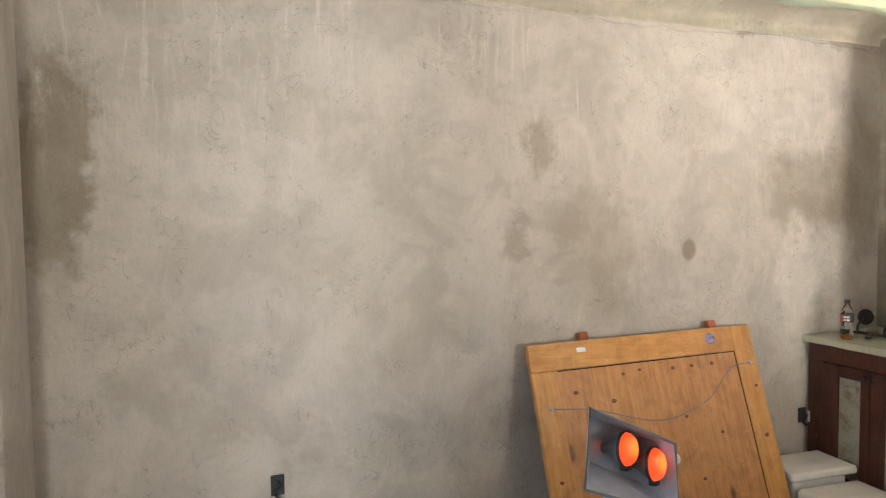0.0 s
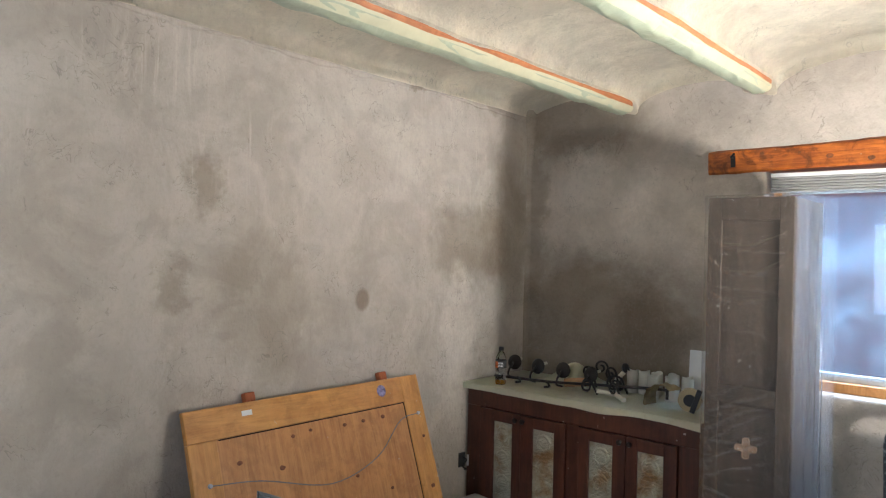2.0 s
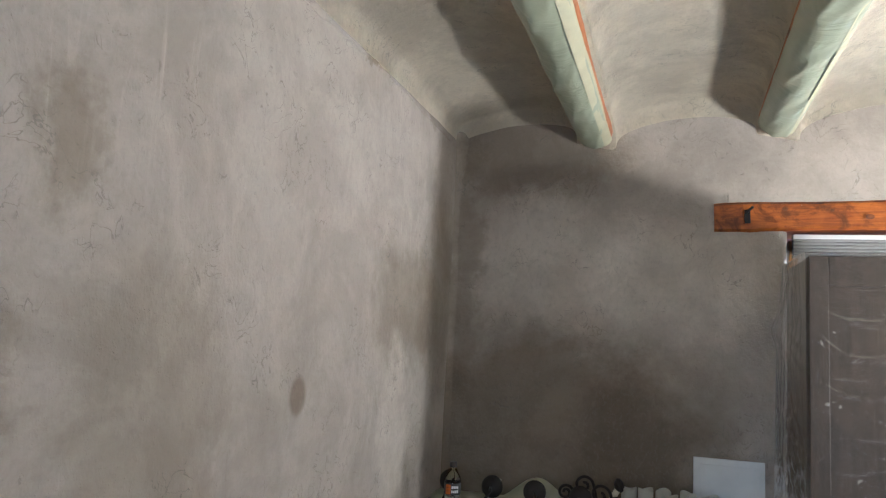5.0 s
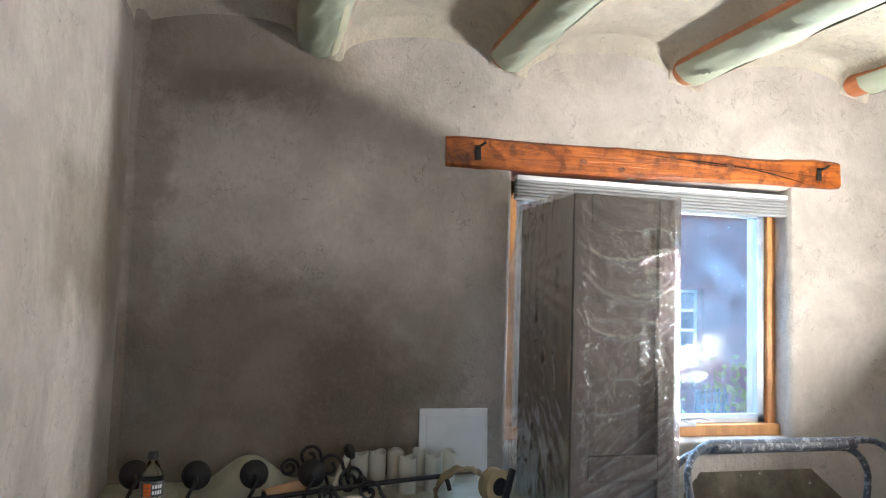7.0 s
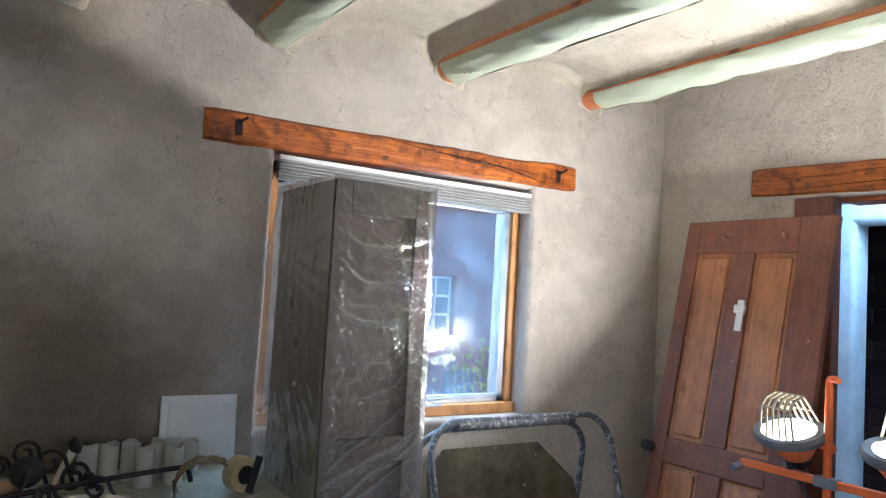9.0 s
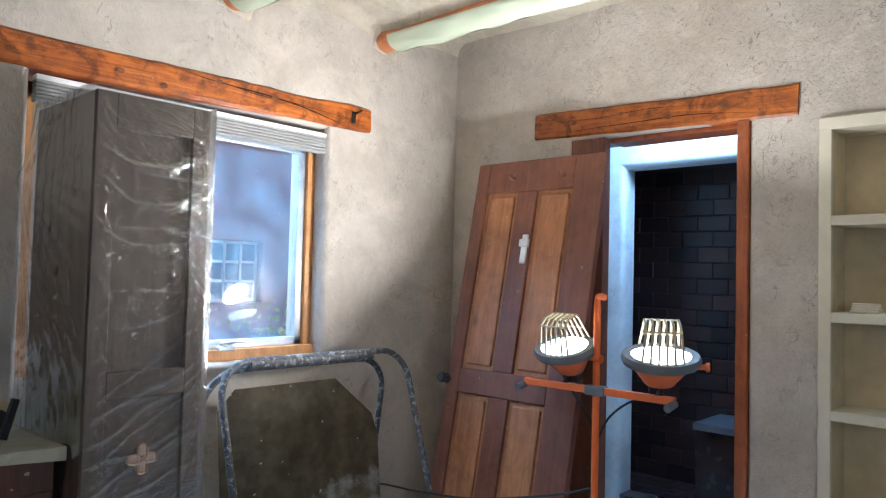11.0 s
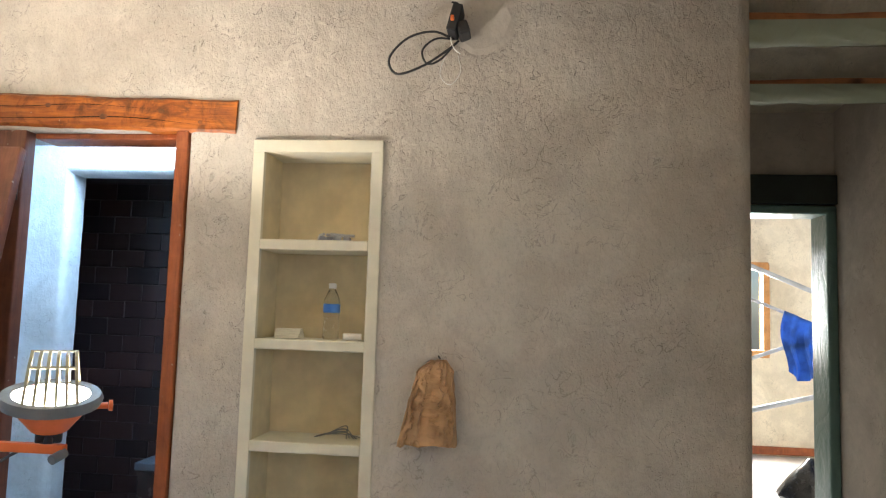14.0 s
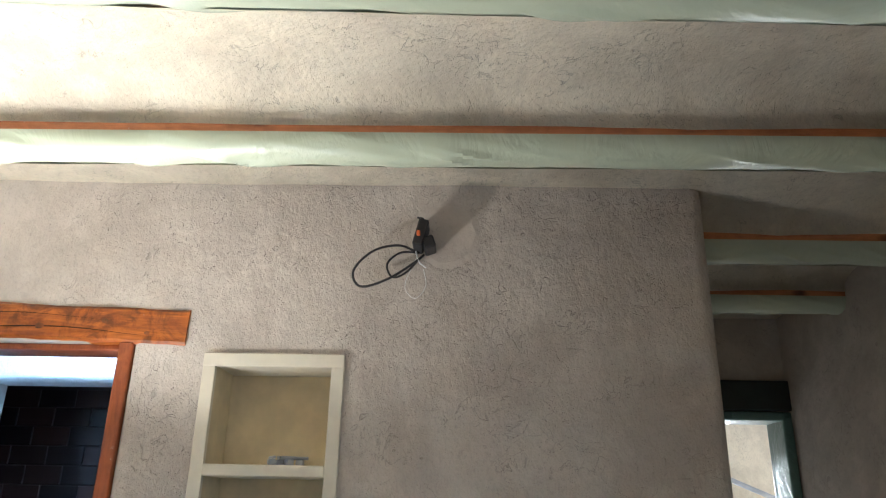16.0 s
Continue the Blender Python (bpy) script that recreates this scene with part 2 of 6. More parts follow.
NORTH_STAINS_AND_SHADING = [
    ((-0.25, 3.17, 0.95), (0.72, 1, 0.62), 0.65, 0.16),
    ((-0.15, 3.17, 0.98), (0.62, 1, 0.6), 0.25, 0.2),
    ((0.26, 3.17, 0.98), (0.36, 1, 0.56), 0.55, 0.3),
    # dark top by the first beam: damp, with beam shade painted in
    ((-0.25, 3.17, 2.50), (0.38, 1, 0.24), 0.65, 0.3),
    # darker strip up the west corner
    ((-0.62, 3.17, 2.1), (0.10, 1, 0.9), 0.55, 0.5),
    # two pale pools: light on the mid band painted into the plaster
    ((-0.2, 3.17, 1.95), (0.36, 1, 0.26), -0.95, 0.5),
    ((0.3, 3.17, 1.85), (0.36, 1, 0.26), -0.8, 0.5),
]
M_WEST = plaster("plaster_west", EARTH, WEST_STAINS, 0.5, 1.2, 0.6, 0.2)
M_NORTH = plaster("plaster_north", EARTH, NORTH_STAINS_AND_SHADING, 0.55, 1.5, 0.0, 0.2)
M_PLASTER = plaster("plaster_earth", EARTH, (), 0.4)
M_EAST = plaster("plaster_east", (0.56, 0.505, 0.44), (), 0.62, 2.2, 0.0, 0.28)
M_WHITE_PLASTER = plaster("plaster_white", (0.66, 0.68, 0.70), (), 0.4)
M_VAULT = plaster("plaster_vault", (0.78, 0.71, 0.57), (), 0.5, 1.1, 0.0, 0.3)
M_FLOOR = plain("drop_cloth", (0.55, 0.54, 0.52), 0.8, vary=0.2, scale=3, bump=0.4, fine=30)
M_LINTEL = timber("stained_pine", (0.20, 0.044, 0.005), (0.52, 0.15, 0.016), "x", 0.36, 1.1, True, 0.9, 0.85)
M_VIGA = timber("viga_wood", (0.36, 0.12, 0.04), (0.52, 0.2, 0.07), "y", 0.5)
M_FRAME = timber("window_pine", (0.45, 0.2, 0.06), (0.6, 0.3, 0.1), "z", 0.45, knots=False)
M_JAMB = timber("jamb_wood", (0.25, 0.062, 0.018), (0.40, 0.11, 0.03), "z", 0.5, knots=False)
M_DOOR = timber("door_stile_wood", (0.13, 0.045, 0.026), (0.2, 0.073, 0.038), "z", 0.5, knots=False)
M_DOOR_PANEL = timber("door_panel_wood", (0.27, 0.105, 0.04), (0.43, 0.185, 0.07), "z", 0.5)
M_BOARD = timber("pine_board", (0.40, 0.17, 0.05), (0.56, 0.27, 0.09), "z", 0.45)
M_BOARD_RAIL = timber("pine_rail", (0.46, 0.2, 0.045), (0.6, 0.3, 0.08), "y", 0.42)
M_BOARD_STILE = timber("pine_stile", (0.46, 0.2, 0.045), (0.6, 0.3, 0.08), "z", 0.42)
M_VANITY = timber("vanity_wood", (0.045, 0.015, 0.009), (0.088, 0.028, 0.015), "z", 0.4, knots=False, bump=0.12)
M_COUNTER = film("sheeted_counter", (0.8, 0.78, 0.6), 1.0, 0.35, 0.3, 4.0)
M_FILM = film("green_film", (0.36, 0.395, 0.285), 1.0, 0.42, 0.1, 2.5)
# cream colour of the beam film where the lamps light it
M_FILM_LIT = plain("lit_film_edge", (0.52, 0.50, 0.34), 0.6, vary=0.08)
M_WRAP = shiny_film("clear_wrap", (0.42, 0.38, 0.32), 0.1, 0.12, 16.0, 0.2, (0.8, 0.8, 1.6), 0.3)
M_WRAP_SIDE = shiny_film("clear_wrap_side", (0.45, 0.44, 0.42), 0.22, 0.24, 5.0, 0.07, (2.6, 2.6, 0.35), 0.6)
# same wrap on the window side, daylight put in as a paler blue
M_WRAP_WINDOW_LIT = shiny_film("window_lit_wrap", (0.6, 0.72, 0.95), 0.24, 0.25, 3.0, 0.25, (2.5, 2.5, 0.5))
M_WINDOW_FILM = shiny_film("window_film", (0.55, 0.8, 1.0), 0.17, 0.16, 2.0, 0.05, (1.5, 1.5, 1.5), 0.12)
M_CREAM = plain("cream_paint", (0.72, 0.67, 0.54), 0.45, vary=0.06, bump=0.08)
M_NICHE = plain("niche_paint", (0.66, 0.56, 0.36), 0.7, vary=0.1, bump=0.15)
M_WHITE = plain("white_paint", (0.78, 0.78, 0.77), 0.4, vary=0.05)
M_CERAMIC = plain("white_ceramic", (0.74, 0.72, 0.68), 0.15, vary=0.06, bump=0.02)
M_ORANGE = plain("orange_paint", (0.78, 0.16, 0.03), 0.4, vary=0.1)
M_BLACK = plain("black_plastic", (0.02, 0.02, 0.022), 0.45)
M_GREY = plain("grey_plastic", (0.16, 0.17, 0.18), 0.5)
M_STEEL = plain("grey_steel", (0.42, 0.45, 0.52), 0.4, 0.0)
M_IRON = plain("wrought_iron", (0.03, 0.027, 0.025), 0.5, 0.5)
M_TILE = plain("dark_tile", (0.035, 0.022, 0.022), 0.25, vary=0.5, scale=6)
M_GROUT = plain("dark_grout", (0.05, 0.04, 0.04), 0.8)
M_ALU = plain("aluminium", (0.55, 0.57, 0.6), 0.35, 0.6)
M_BLIND = plain("blind_fabric", (0.3, 0.3, 0.29), 0.7, vary=0.08)
M_PAPER = plain("brown_paper", (0.5, 0.3, 0.15), 0.75, vary=0.2, bump=0.9, fine=16)
M_BLUE = plain("blue_cloth", (0.045, 0.12, 0.34), 0.85, vary=0.3)
M_GLASS = clear("window_glass", (0.95, 0.98, 1.0))
M_LENS = glow("lamp_lens", (1.0, 0.93, 0.8), 20.0)
M_HEAT = Nodes("heat_bulb_face")
_near = [M_HEAT.vmath("DISTANCE", M_HEAT.obj(), c) for c in ((0.04, 0.0, 0.80), (0.04, 0.118, 0.73))]
_hot = M_HEAT.ramp(M_HEAT.math("MINIMUM", *_near), 0.045, 0.008)
_b = M_HEAT.b
M_HEAT.put(_b, "Emission Color", M_HEAT.mix(_hot, (1.0, 0.05, 0.003), (1.0, 0.27, 0.03)))
_b.inputs["Emission Strength"].default_value = 0.75
M_HEAT = M_HEAT.done((0.9, 0.1, 0.02), 0.3)
M_CAGE = plain("cream_wire", (0.36, 0.31, 0.19), 0.5)
M_STUCCO = plaster("red_stucco", (0.46, 0.22, 0.21), (), 0.3)
M_SNOW = plain("pale_ground", (0.6, 0.58, 0.55), 0.9, vary=0.2, scale=1.5)


# ---- mesh tools ----
def box(bm, c, s, m=None, bevel=0.0, seg=2):
    r = bmesh.ops.create_cube(bm, size=1.0, matrix=(m or Matrix()) @ Matrix.LocRotScale(c, None, s))
    if bevel:
        edges = list({e for v in r["verts"] for e in v.link_edges})
        bmesh.ops.bevel(bm, geom=edges, offset=bevel, segments=seg, affect="EDGES", profile=0.5)


def span(bm, a, b, m=None, bevel=0.0, seg=2):
    """A box from corner a to corner b."""
    box(bm, [(p + q) / 2 for p, q in zip(a, b)], [abs(q - p) for p, q in zip(a, b)], m, bevel, seg)


def lathe(bm, profile, m=None, n=20):
    """A solid of revolution about z from (radius, height) pairs."""
    rings = []
    for r, z in profile:
        if r < 1e-5:
            rings.append([bm.verts.new((m or Matrix()) @ Vector((0, 0, z)))])
        else:
            rings.append([bm.verts.new((m or Matrix()) @ Vector((r * math.cos(k * math.tau / n), r * math.sin(k * math.tau / n), z))) for k in range(n)])
    for a, b in zip(rings, rings[1:]):
        for k in range(n):
            q = [a[k % len(a)], a[(k + 1) % len(a)], b[(k + 1) % len(b)], b[k % len(b)]]
            q = list(dict.fromkeys(q))
            if len(q) > 2:
                bm.faces.new(q)


def tube(bm, pts, r, n=10, closed=False):
    """A round bar along a line of points."""
    pts = [Vector(p) for p in pts]
    rings, up = [], None
    for i, p in enumerate(pts):
        if closed:
            d = pts[(i + 1) % len(pts)] - pts[i - 1]
        else:
            d = pts[min(i + 1, len(pts) - 1)] - pts[max(i - 1, 0)]
        d.normalize()
        if up is None:
            up = Vector((0, 0, 1)) if abs(d.z) < 0.9 else Vector((1, 0, 0))
        side = d.cross(up).normalized()
        up = side.cross(d).normalized()
        rings.append([bm.verts.new(p + r * (math.cos(k * math.tau / n) * side + math.sin(k * math.tau / n) * up)) for k in range(n)])
    for i in range(len(rings) if closed else len(rings) - 1):
        a, b = rings[i], rings[(i + 1) % len(rings)]
        for k in range(n):
            bm.faces.new((a[k], a[(k + 1) % n], b[(k + 1) % n], b[k]))
    if not closed:
        bm.faces.new(rings[0][::-1])
        bm.faces.new(rings[-1])


def arc(c, r, a0, a1, n, u, v):
    """Points of an arc about c in the plane of u and v."""
    c, u, v = Vector(c), Vector(u), Vector(v)
    return [c + r * (math.cos(radians(a0 + (a1 - a0) * k / n)) * u + math.sin(radians(a0 + (a1 - a0) * k / n)) * v) for k in range(n + 1)]


def sweep(points, n=6):
    """A smooth line through points (Catmull-Rom)."""
    p = [Vector(q) for q in points]
    p = [2 * p[0] - p[1], *p, 2 * p[-1] - p[-2]]
    out = []
    for i in range(1, len(p) - 2):
        for k in range(n):
            t = k / n
            out.append(0.5 * (2 * p[i] + (p[i + 1] - p[i - 1]) * t + (2 * p[i - 1] - 5 * p[i] + 4 * p[i + 1] - p[i + 2]) * t * t + (3 * p[i] - p[i - 1] - 3 * p[i + 1] + p[i + 2]) * t ** 3))
    return out + [p[-2]]


def part(name, bm, material, parent=None, label="", smooth=False, at=None):
    """Links a bmesh as one mesh object, under a thing or a part."""
    bmesh.ops.recalc_face_normals(bm, faces=bm.faces)
    me = bpy.data.meshes.new(name)
    bm.to_mesh(me)
    bm.free()
    if smooth:
        me.shade_smooth()
        me.set_sharp_from_angle(angle=radians(38))
    me.materials.append(material)
    ob = new(name, me)
    if at is not None:
        ob.matrix_basis = at
    if parent is not None:
        ob.parent = parent
    if label:
        ob["label"] = label
    return ob


def empty(name, m, label, category, group=""):
    ob = new(name)
    ob.empty_display_size = 0.1
    ob.matrix_basis = m
    return tagged(ob, label, category, group)


def setting(name, bm, material, label, category, smooth=False):
    return tagged(part(name, bm, material, smooth=smooth), label, category, kind="structure")


def holed(bm, us, vs, holes, put, depth, round_=0.03):
    """A wall slab in the plane of (u, v) with rectangular holes, rounded at the room's face. put(u, v, d) gives the place."""
    us, vs = sorted(set(us)), sorted(set(vs))
    grid = {(u, v): bm.verts.new(put(u, v, 0)) for u in us for v in vs}
    front = []
    for u0, u1 in zip(us, us[1:]):
        for v0, v1 in zip(vs, vs[1:]):
            if any(a <= (u0 + u1) / 2 <= b and c <= (v0 + v1) / 2 <= d for a, b, c, d in holes):
                continue
            front.append(bm.faces.new([grid[k] for k in ((u0, v0), (u1, v0), (u1, v1), (u0, v1))]))
    for v in [v for v in bm.verts if not v.link_faces]:
        bm.verts.remove(v)
    off = Vector(put(0, 0, depth)) - Vector(put(0, 0, 0))
    r = bmesh.ops.extrude_face_region(bm, geom=front, use_keep_orig=True)
    back = [g for g in r["geom"] if isinstance(g, bmesh.types.BMVert)]
    bmesh.ops.translate(bm, verts=back, vec=off)
    if round_:
        fs = set(front)
        rim = []
        for e in {e for f in front for e in f.edges}:
            if sum(f in fs for f in e.link_faces) == 1:
                mid = (e.verts[0].co + e.verts[1].co) / 2
                for a, b, c, d in holes:
                    for u, v in ((a, (c + d) / 2), (b, (c + d) / 2), ((a + b) / 2, c), ((a + b) / 2, d)):
                        w = Vector(put(u, v, 0)) - mid
                        dirn = (e.verts[1].co - e.verts[0].co).normalized()
                        if (w - w.dot(dirn) * dirn).length < 1e-4 and w.length < max(b - a, d - c):
                            rim.append(e)
        bmesh.ops.bevel(bm, geom=list(set(rim)), offset=round_, segments=4, affect="EDGES", profile=0.5)


# ---- the room ----
XW, XE, YN, YS = -0.662, 3.156, 3.174, -1.87
HALL_E = 5.06
TOP = 3.0

bm = bmesh.new()
holed(bm, [YS - 0.3, YN + 0.3], [0, TOP], [], lambda u, v, d: (XW - d, u, v), 0.3, 0)
setting("wall_west", bm, M_WEST, "bare earthen plaster wall with damp drying stains", "wall")

bm = bmesh.new()
WIN = (0.83, 2.185, 0.965, 2.10)
holed(bm, [XW, WIN[0], WIN[1], XE + 0.3], [0, WIN[2], WIN[3], TOP], [WIN], lambda u, v, d: (u, YN + d, v), 0.3, 0.045)
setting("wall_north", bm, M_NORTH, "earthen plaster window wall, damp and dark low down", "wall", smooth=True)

bm = bmesh.new()
DOOR = (1.45, 2.36, -1, 2.1)
NICHE = (0.66, 1.15, 0.05, 2.04)
holed(bm, [-0.78, NICHE[0], NICHE[1], DOOR[0], DOOR[1], YN], [0, NICHE[2], NICHE[3], DOOR[3], TOP], [DOOR, NICHE], lambda u, v, d: (XE + d, u, v), 0.28, 0.02)
end_edges = [e for e in bm.edges if all(abs(v.co.y + 0.78) < 1e-4 for v in e.verts) and all(abs(v.co.x - XE) < 1e-4 for v in e.verts)]
bmesh.ops.bevel(bm, geom=end_edges, offset=0.06, segments=6, affect="EDGES", profile=0.5)
setting("wall_east", bm, M_EAST, "rough trowelled plaster wall with doorway and shelf niche", "wall", smooth=True)

# the opening is made up too, to hold the south fill lamp
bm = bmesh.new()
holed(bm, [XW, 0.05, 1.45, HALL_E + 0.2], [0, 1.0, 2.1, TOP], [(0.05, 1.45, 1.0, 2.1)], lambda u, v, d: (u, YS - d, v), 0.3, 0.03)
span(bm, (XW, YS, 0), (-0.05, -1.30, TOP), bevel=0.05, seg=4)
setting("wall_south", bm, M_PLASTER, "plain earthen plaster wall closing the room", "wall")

bm = bmesh.new()
holed(bm, [YS, -1.82, -0.95, 1.2], [0, 2.09, TOP], [(-1.82, -0.95, -1, 2.09)], lambda u, v, d: (HALL_E + d, u, v), 0.2, 0.02)
setting("wall_hall", bm, M_PLASTER, "shaded plaster wall with a doorway to a bright room", "wall")

bm = bmesh.new()
span(bm, (XE + 0.28, -0.78, 0), (HALL_E + 0.2, -0.62, TOP))
setting("wall_hall_north", bm, M_PLASTER, "shaded plaster wall of the passage", "wall")

bm = bmesh.new()
span(bm, (XW - 0.3, YS - 4, -0.2), (9.2, YN + 0.3, 0))
setting("floor", bm, M_FLOOR, "floor covered with pale dust sheets", "floor")

bm = bmesh.new()
prev = None
for k in range(41):
    z = 2.62 * k / 40
    r_ = 0.045 + 0.012 * noise.noise(Vector((z * 2.1, 3, 1))) + 0.03 * max(0, z - 2.2) / 0.4
    cur = [bm.verts.new((XW - 0.003 + r_ * (1 - math.sin(a)), YN + 0.003 - r_ * (1 - math.cos(a)), z)) for a in (math.pi / 2 * q / 8 for q in range(9))]
    if prev:
        for q in range(8):
            bm.faces.new((prev[q], prev[q + 1], cur[q + 1], cur[q]))
    prev = cur
setting("wall_corner", bm, M_NORTH, "rounded plaster corner between two walls", "wall", smooth=True)

ridge_bm = bmesh.new()
line_ = [(XW + 0.001, -1.28 + 4.3 * k / 90, 2.5 + 0.018 * noise.noise(Vector((k * 0.35, 1, 2))) + 0.03 * noise.noise(Vector((k * 0.06, 4, 2)))) for k in range(91)]
prev = None
for k, q in enumerate(line_):
    r_ = 0.004 + 0.006 * abs(noise.noise(Vector((k * 0.5, 3, 7))))
    cur = [ridge_bm.verts.new((q[0] - 0.002, q[1], q[2] - r_ * 1.6)), ridge_bm.verts.new((q[0] + r_ * 0.7, q[1], q[2])), ridge_bm.verts.new((q[0] - 0.002, q[1], q[2] + r_ * 2.2))]
    if prev:
        ridge_bm.faces.new((prev[0], prev[1], cur[1], cur[0]))
        ridge_bm.faces.new((prev[1], prev[2], cur[2], cur[1]))
    prev = cur
part("trowel_ridge", ridge_bm, M_WEST, bpy.data.objects["wall_west"], "rough plaster seam under the vault", True)

# ceiling: plaster vaults from beam to beam
# centre line, underside and radius at the window wall, and the same three at y = 0
BEAMS = [(0.01, 2.48, 0.088, -0.02, 2.465, 0.105), (0.79, 2.505, 0.083, 0.775, 2.485, 0.105), (1.635, 2.535, 0.083, 1.67, 2.49, 0.102), (2.55, 2.575, 0.08, 2.545, 2.575, 0.08), (3.47, 2.575, 0.09, 3.47, 2.575, 0.09), (4.30, 2.575, 0.09, 4.30, 2.575, 0.09)]
TOPS = [2.665, 2.67, 2.70, 2.745, 2.77, 2.76, 2.75]


def vault_profile(y):
    """The section of the vaults at y: from wall to beam to beam."""
    u = min(1.0, (YN - y) / YN)
    at_y = [[a + (c - a) * u for a, c in zip(e[:3], e[3:])] for e in BEAMS]
    ends = [(XW, XW, 2.52, 2.52)] + [(x - r * 1.03, x + r * 1.03, z + r * 1.06, z + r * 0.66) for x, z, r in at_y] + [(HALL_E + 0.25, HALL_E + 0.25, 2.6, 2.6)]
    line = []
    for i in range(len(ends) - 1):
        xa, xb, za, zb = ends[i][1], ends[i + 1][0], ends[i][3], ends[i + 1][2]
        if i:
            x, z, r = at_y[i - 1]
            line.append((x + r * 0.86, z + r * 0.55))
        for k in range(25):
            a = math.pi * k / 24
            e = (1 - math.cos(a)) / 2
            base = za + (zb - za) * e
            line.append((xa + (xb - xa) * e, base + (TOPS[i] - (za + zb) / 2) * math.sin(a) ** (0.55 if i == 0 else 0.8)))
        if i < len(at_y):
            x, z, r = at_y[i]
            line.append((x - r * 0.98, z + r * 0.98))
    return line


bm = bmesh.new()
COVE = 0.07
ys = [YS - 0.2 + (YN - COVE + 0.2 - YS) * k / 40 for k in range(41)] + [YN - COVE * math.cos(radians(a)) for a in (20, 36, 50, 62, 73, 82, 90)]
rows_ = []
for y in ys:
    sag = COVE - math.sqrt(max(0, COVE ** 2 - max(0, y - YN + COVE) ** 2))
    rows_.append([bm.verts.new((x, y, z - sag + 0.012 * noise.noise(Vector((x * 2.2, y * 2.2, 3))) + 0.004 * noise.noise(Vector((x * 9, y * 9, 5))))) for x, z in vault_profile(y)])
for a, b in zip(rows_, rows_[1:]):
    for k in range(len(a) - 1):
        bm.faces.new((a[k], a[k + 1], b[k + 1], b[k]))
bmesh.ops.solidify(bm, geom=list(bm.faces), thickness=-0.12)
setting("ceiling", bm, M_VAULT, "pale plaster vaults sprung between round beams", "ceiling", smooth=True)
bm = bmesh.new()
span(bm, (XW - 0.3, YS - 0.3, TOP), (9.2, YN + 0.3, TOP + 0.15))
setting("ceiling_deck", bm, M_PLASTER, "plain roof deck above the vaults", "roof")


def viga(ends, seed, bare, start=YN):
    """A log from the window wall southwards, masked in film but for its bare end."""
    x0, z0, r0, x1, z1, r1 = ends
    ob = empty("ceiling_beam", pose(x0, start, z0 + r0), "round wooden ceiling beam masked with pale green plastic film", "beam", "ceiling beams")
    span_y = start + 0.05 - YS

    def at(y):
        u = -y / YN
        return x1 * u - x0 * u, (z1 + r1 - z0 - r0) * u, r0 + (r1 - r0) * u

    b = bmesh.new()
    rings = []
    for k in range(25):
        y = 0.05 - span_y * k / 24
        cx, cz, r = at(y)
        r *= 1 + 0.03 * noise.noise(Vector((seed, y * 0.9, 0)))
        rings.append([b.verts.new((cx + r * math.cos(math.tau * q / 24), y, cz + r * math.sin(math.tau * q / 24))) for q in range(24)])
    for p, q in zip(rings, rings[1:]):
        for k in range(24):
            b.faces.new((p[k], p[(k + 1) % 24], q[(k + 1) % 24], q[k]))
    part("log", b, M_VIGA, ob, "red-brown stained log", True)
    b = bmesh.new()
    n, ny = 24, 150
    grid = []
    for j in range(ny + 1):
        y = -bare - (span_y - 0.05 - bare) * j / ny
        cx, cz, r = at(y)
        row = []
        for k in range(n + 1):
            a = radians(-164 + 120 * k / n)
            e = k / n * (1 - k / n) * 4
            swag = abs(noise.noise(Vector((k * 0.07 + y * 1.1 + seed, y * 3.2, seed)))) * 0.016
            crease = max(0, noise.noise(Vector((k * 0.12 + seed, y * 9 + k * 0.25, 2)))) ** 2 * 0.034
            rr = r + 0.006 + (swag + crease) * (0.25 + 0.75 * e)
            row.append(b.verts.new((cx + rr * math.cos(a), y, cz + rr * math.sin(a))))
        grid.append(row)
    for p, q in zip(grid, grid[1:]):
        for k in range(n):
            b.faces.new((p[k], p[k + 1], q[k + 1], q[k]))
    part("plastic_film", b, M_FILM, ob, "crinkled pale green masking film", True)
    # strip on the east side: lamplight on the film, painted as cream
    for side in (1,):
        b = bmesh.new()
        prev = None
        for j in range(81):
            y = -bare * 0.6 - (span_y - 0.05 - bare) * j / 80
            cx, cz, r = at(y)
            w = 0.012 * noise.noise(Vector((seed, y * 3, side))) + 0.004 * noise.noise(Vector((seed, y * 17, side)))
            cur = [b.verts.new((cx + (r + g) * math.cos(radians(t)) * side, y, cz + (r + g) * math.sin(radians(t)) + w * q)) for t, q, g in ((-66, 0.3, 0.013), (-52, 0.8, 0.011), (-38, 1, 0.005))]
            if prev:
                b.faces.new((prev[0], prev[1], cur[1], cur[0]))
                b.faces.new((prev[1], prev[2], cur[2], cur[1]))
            prev = cur
        part("lit_film_edge", b, M_FILM_LIT, ob, "cream strip standing for the lit side of the film", True)
    return ob


for i, ends in enumerate(BEAMS):
    viga(ends, i + 1.3, (0.02, 0.03, 0.05, 0.10, 0.02, 0.02)[i], YN if i < 4 else -0.7)


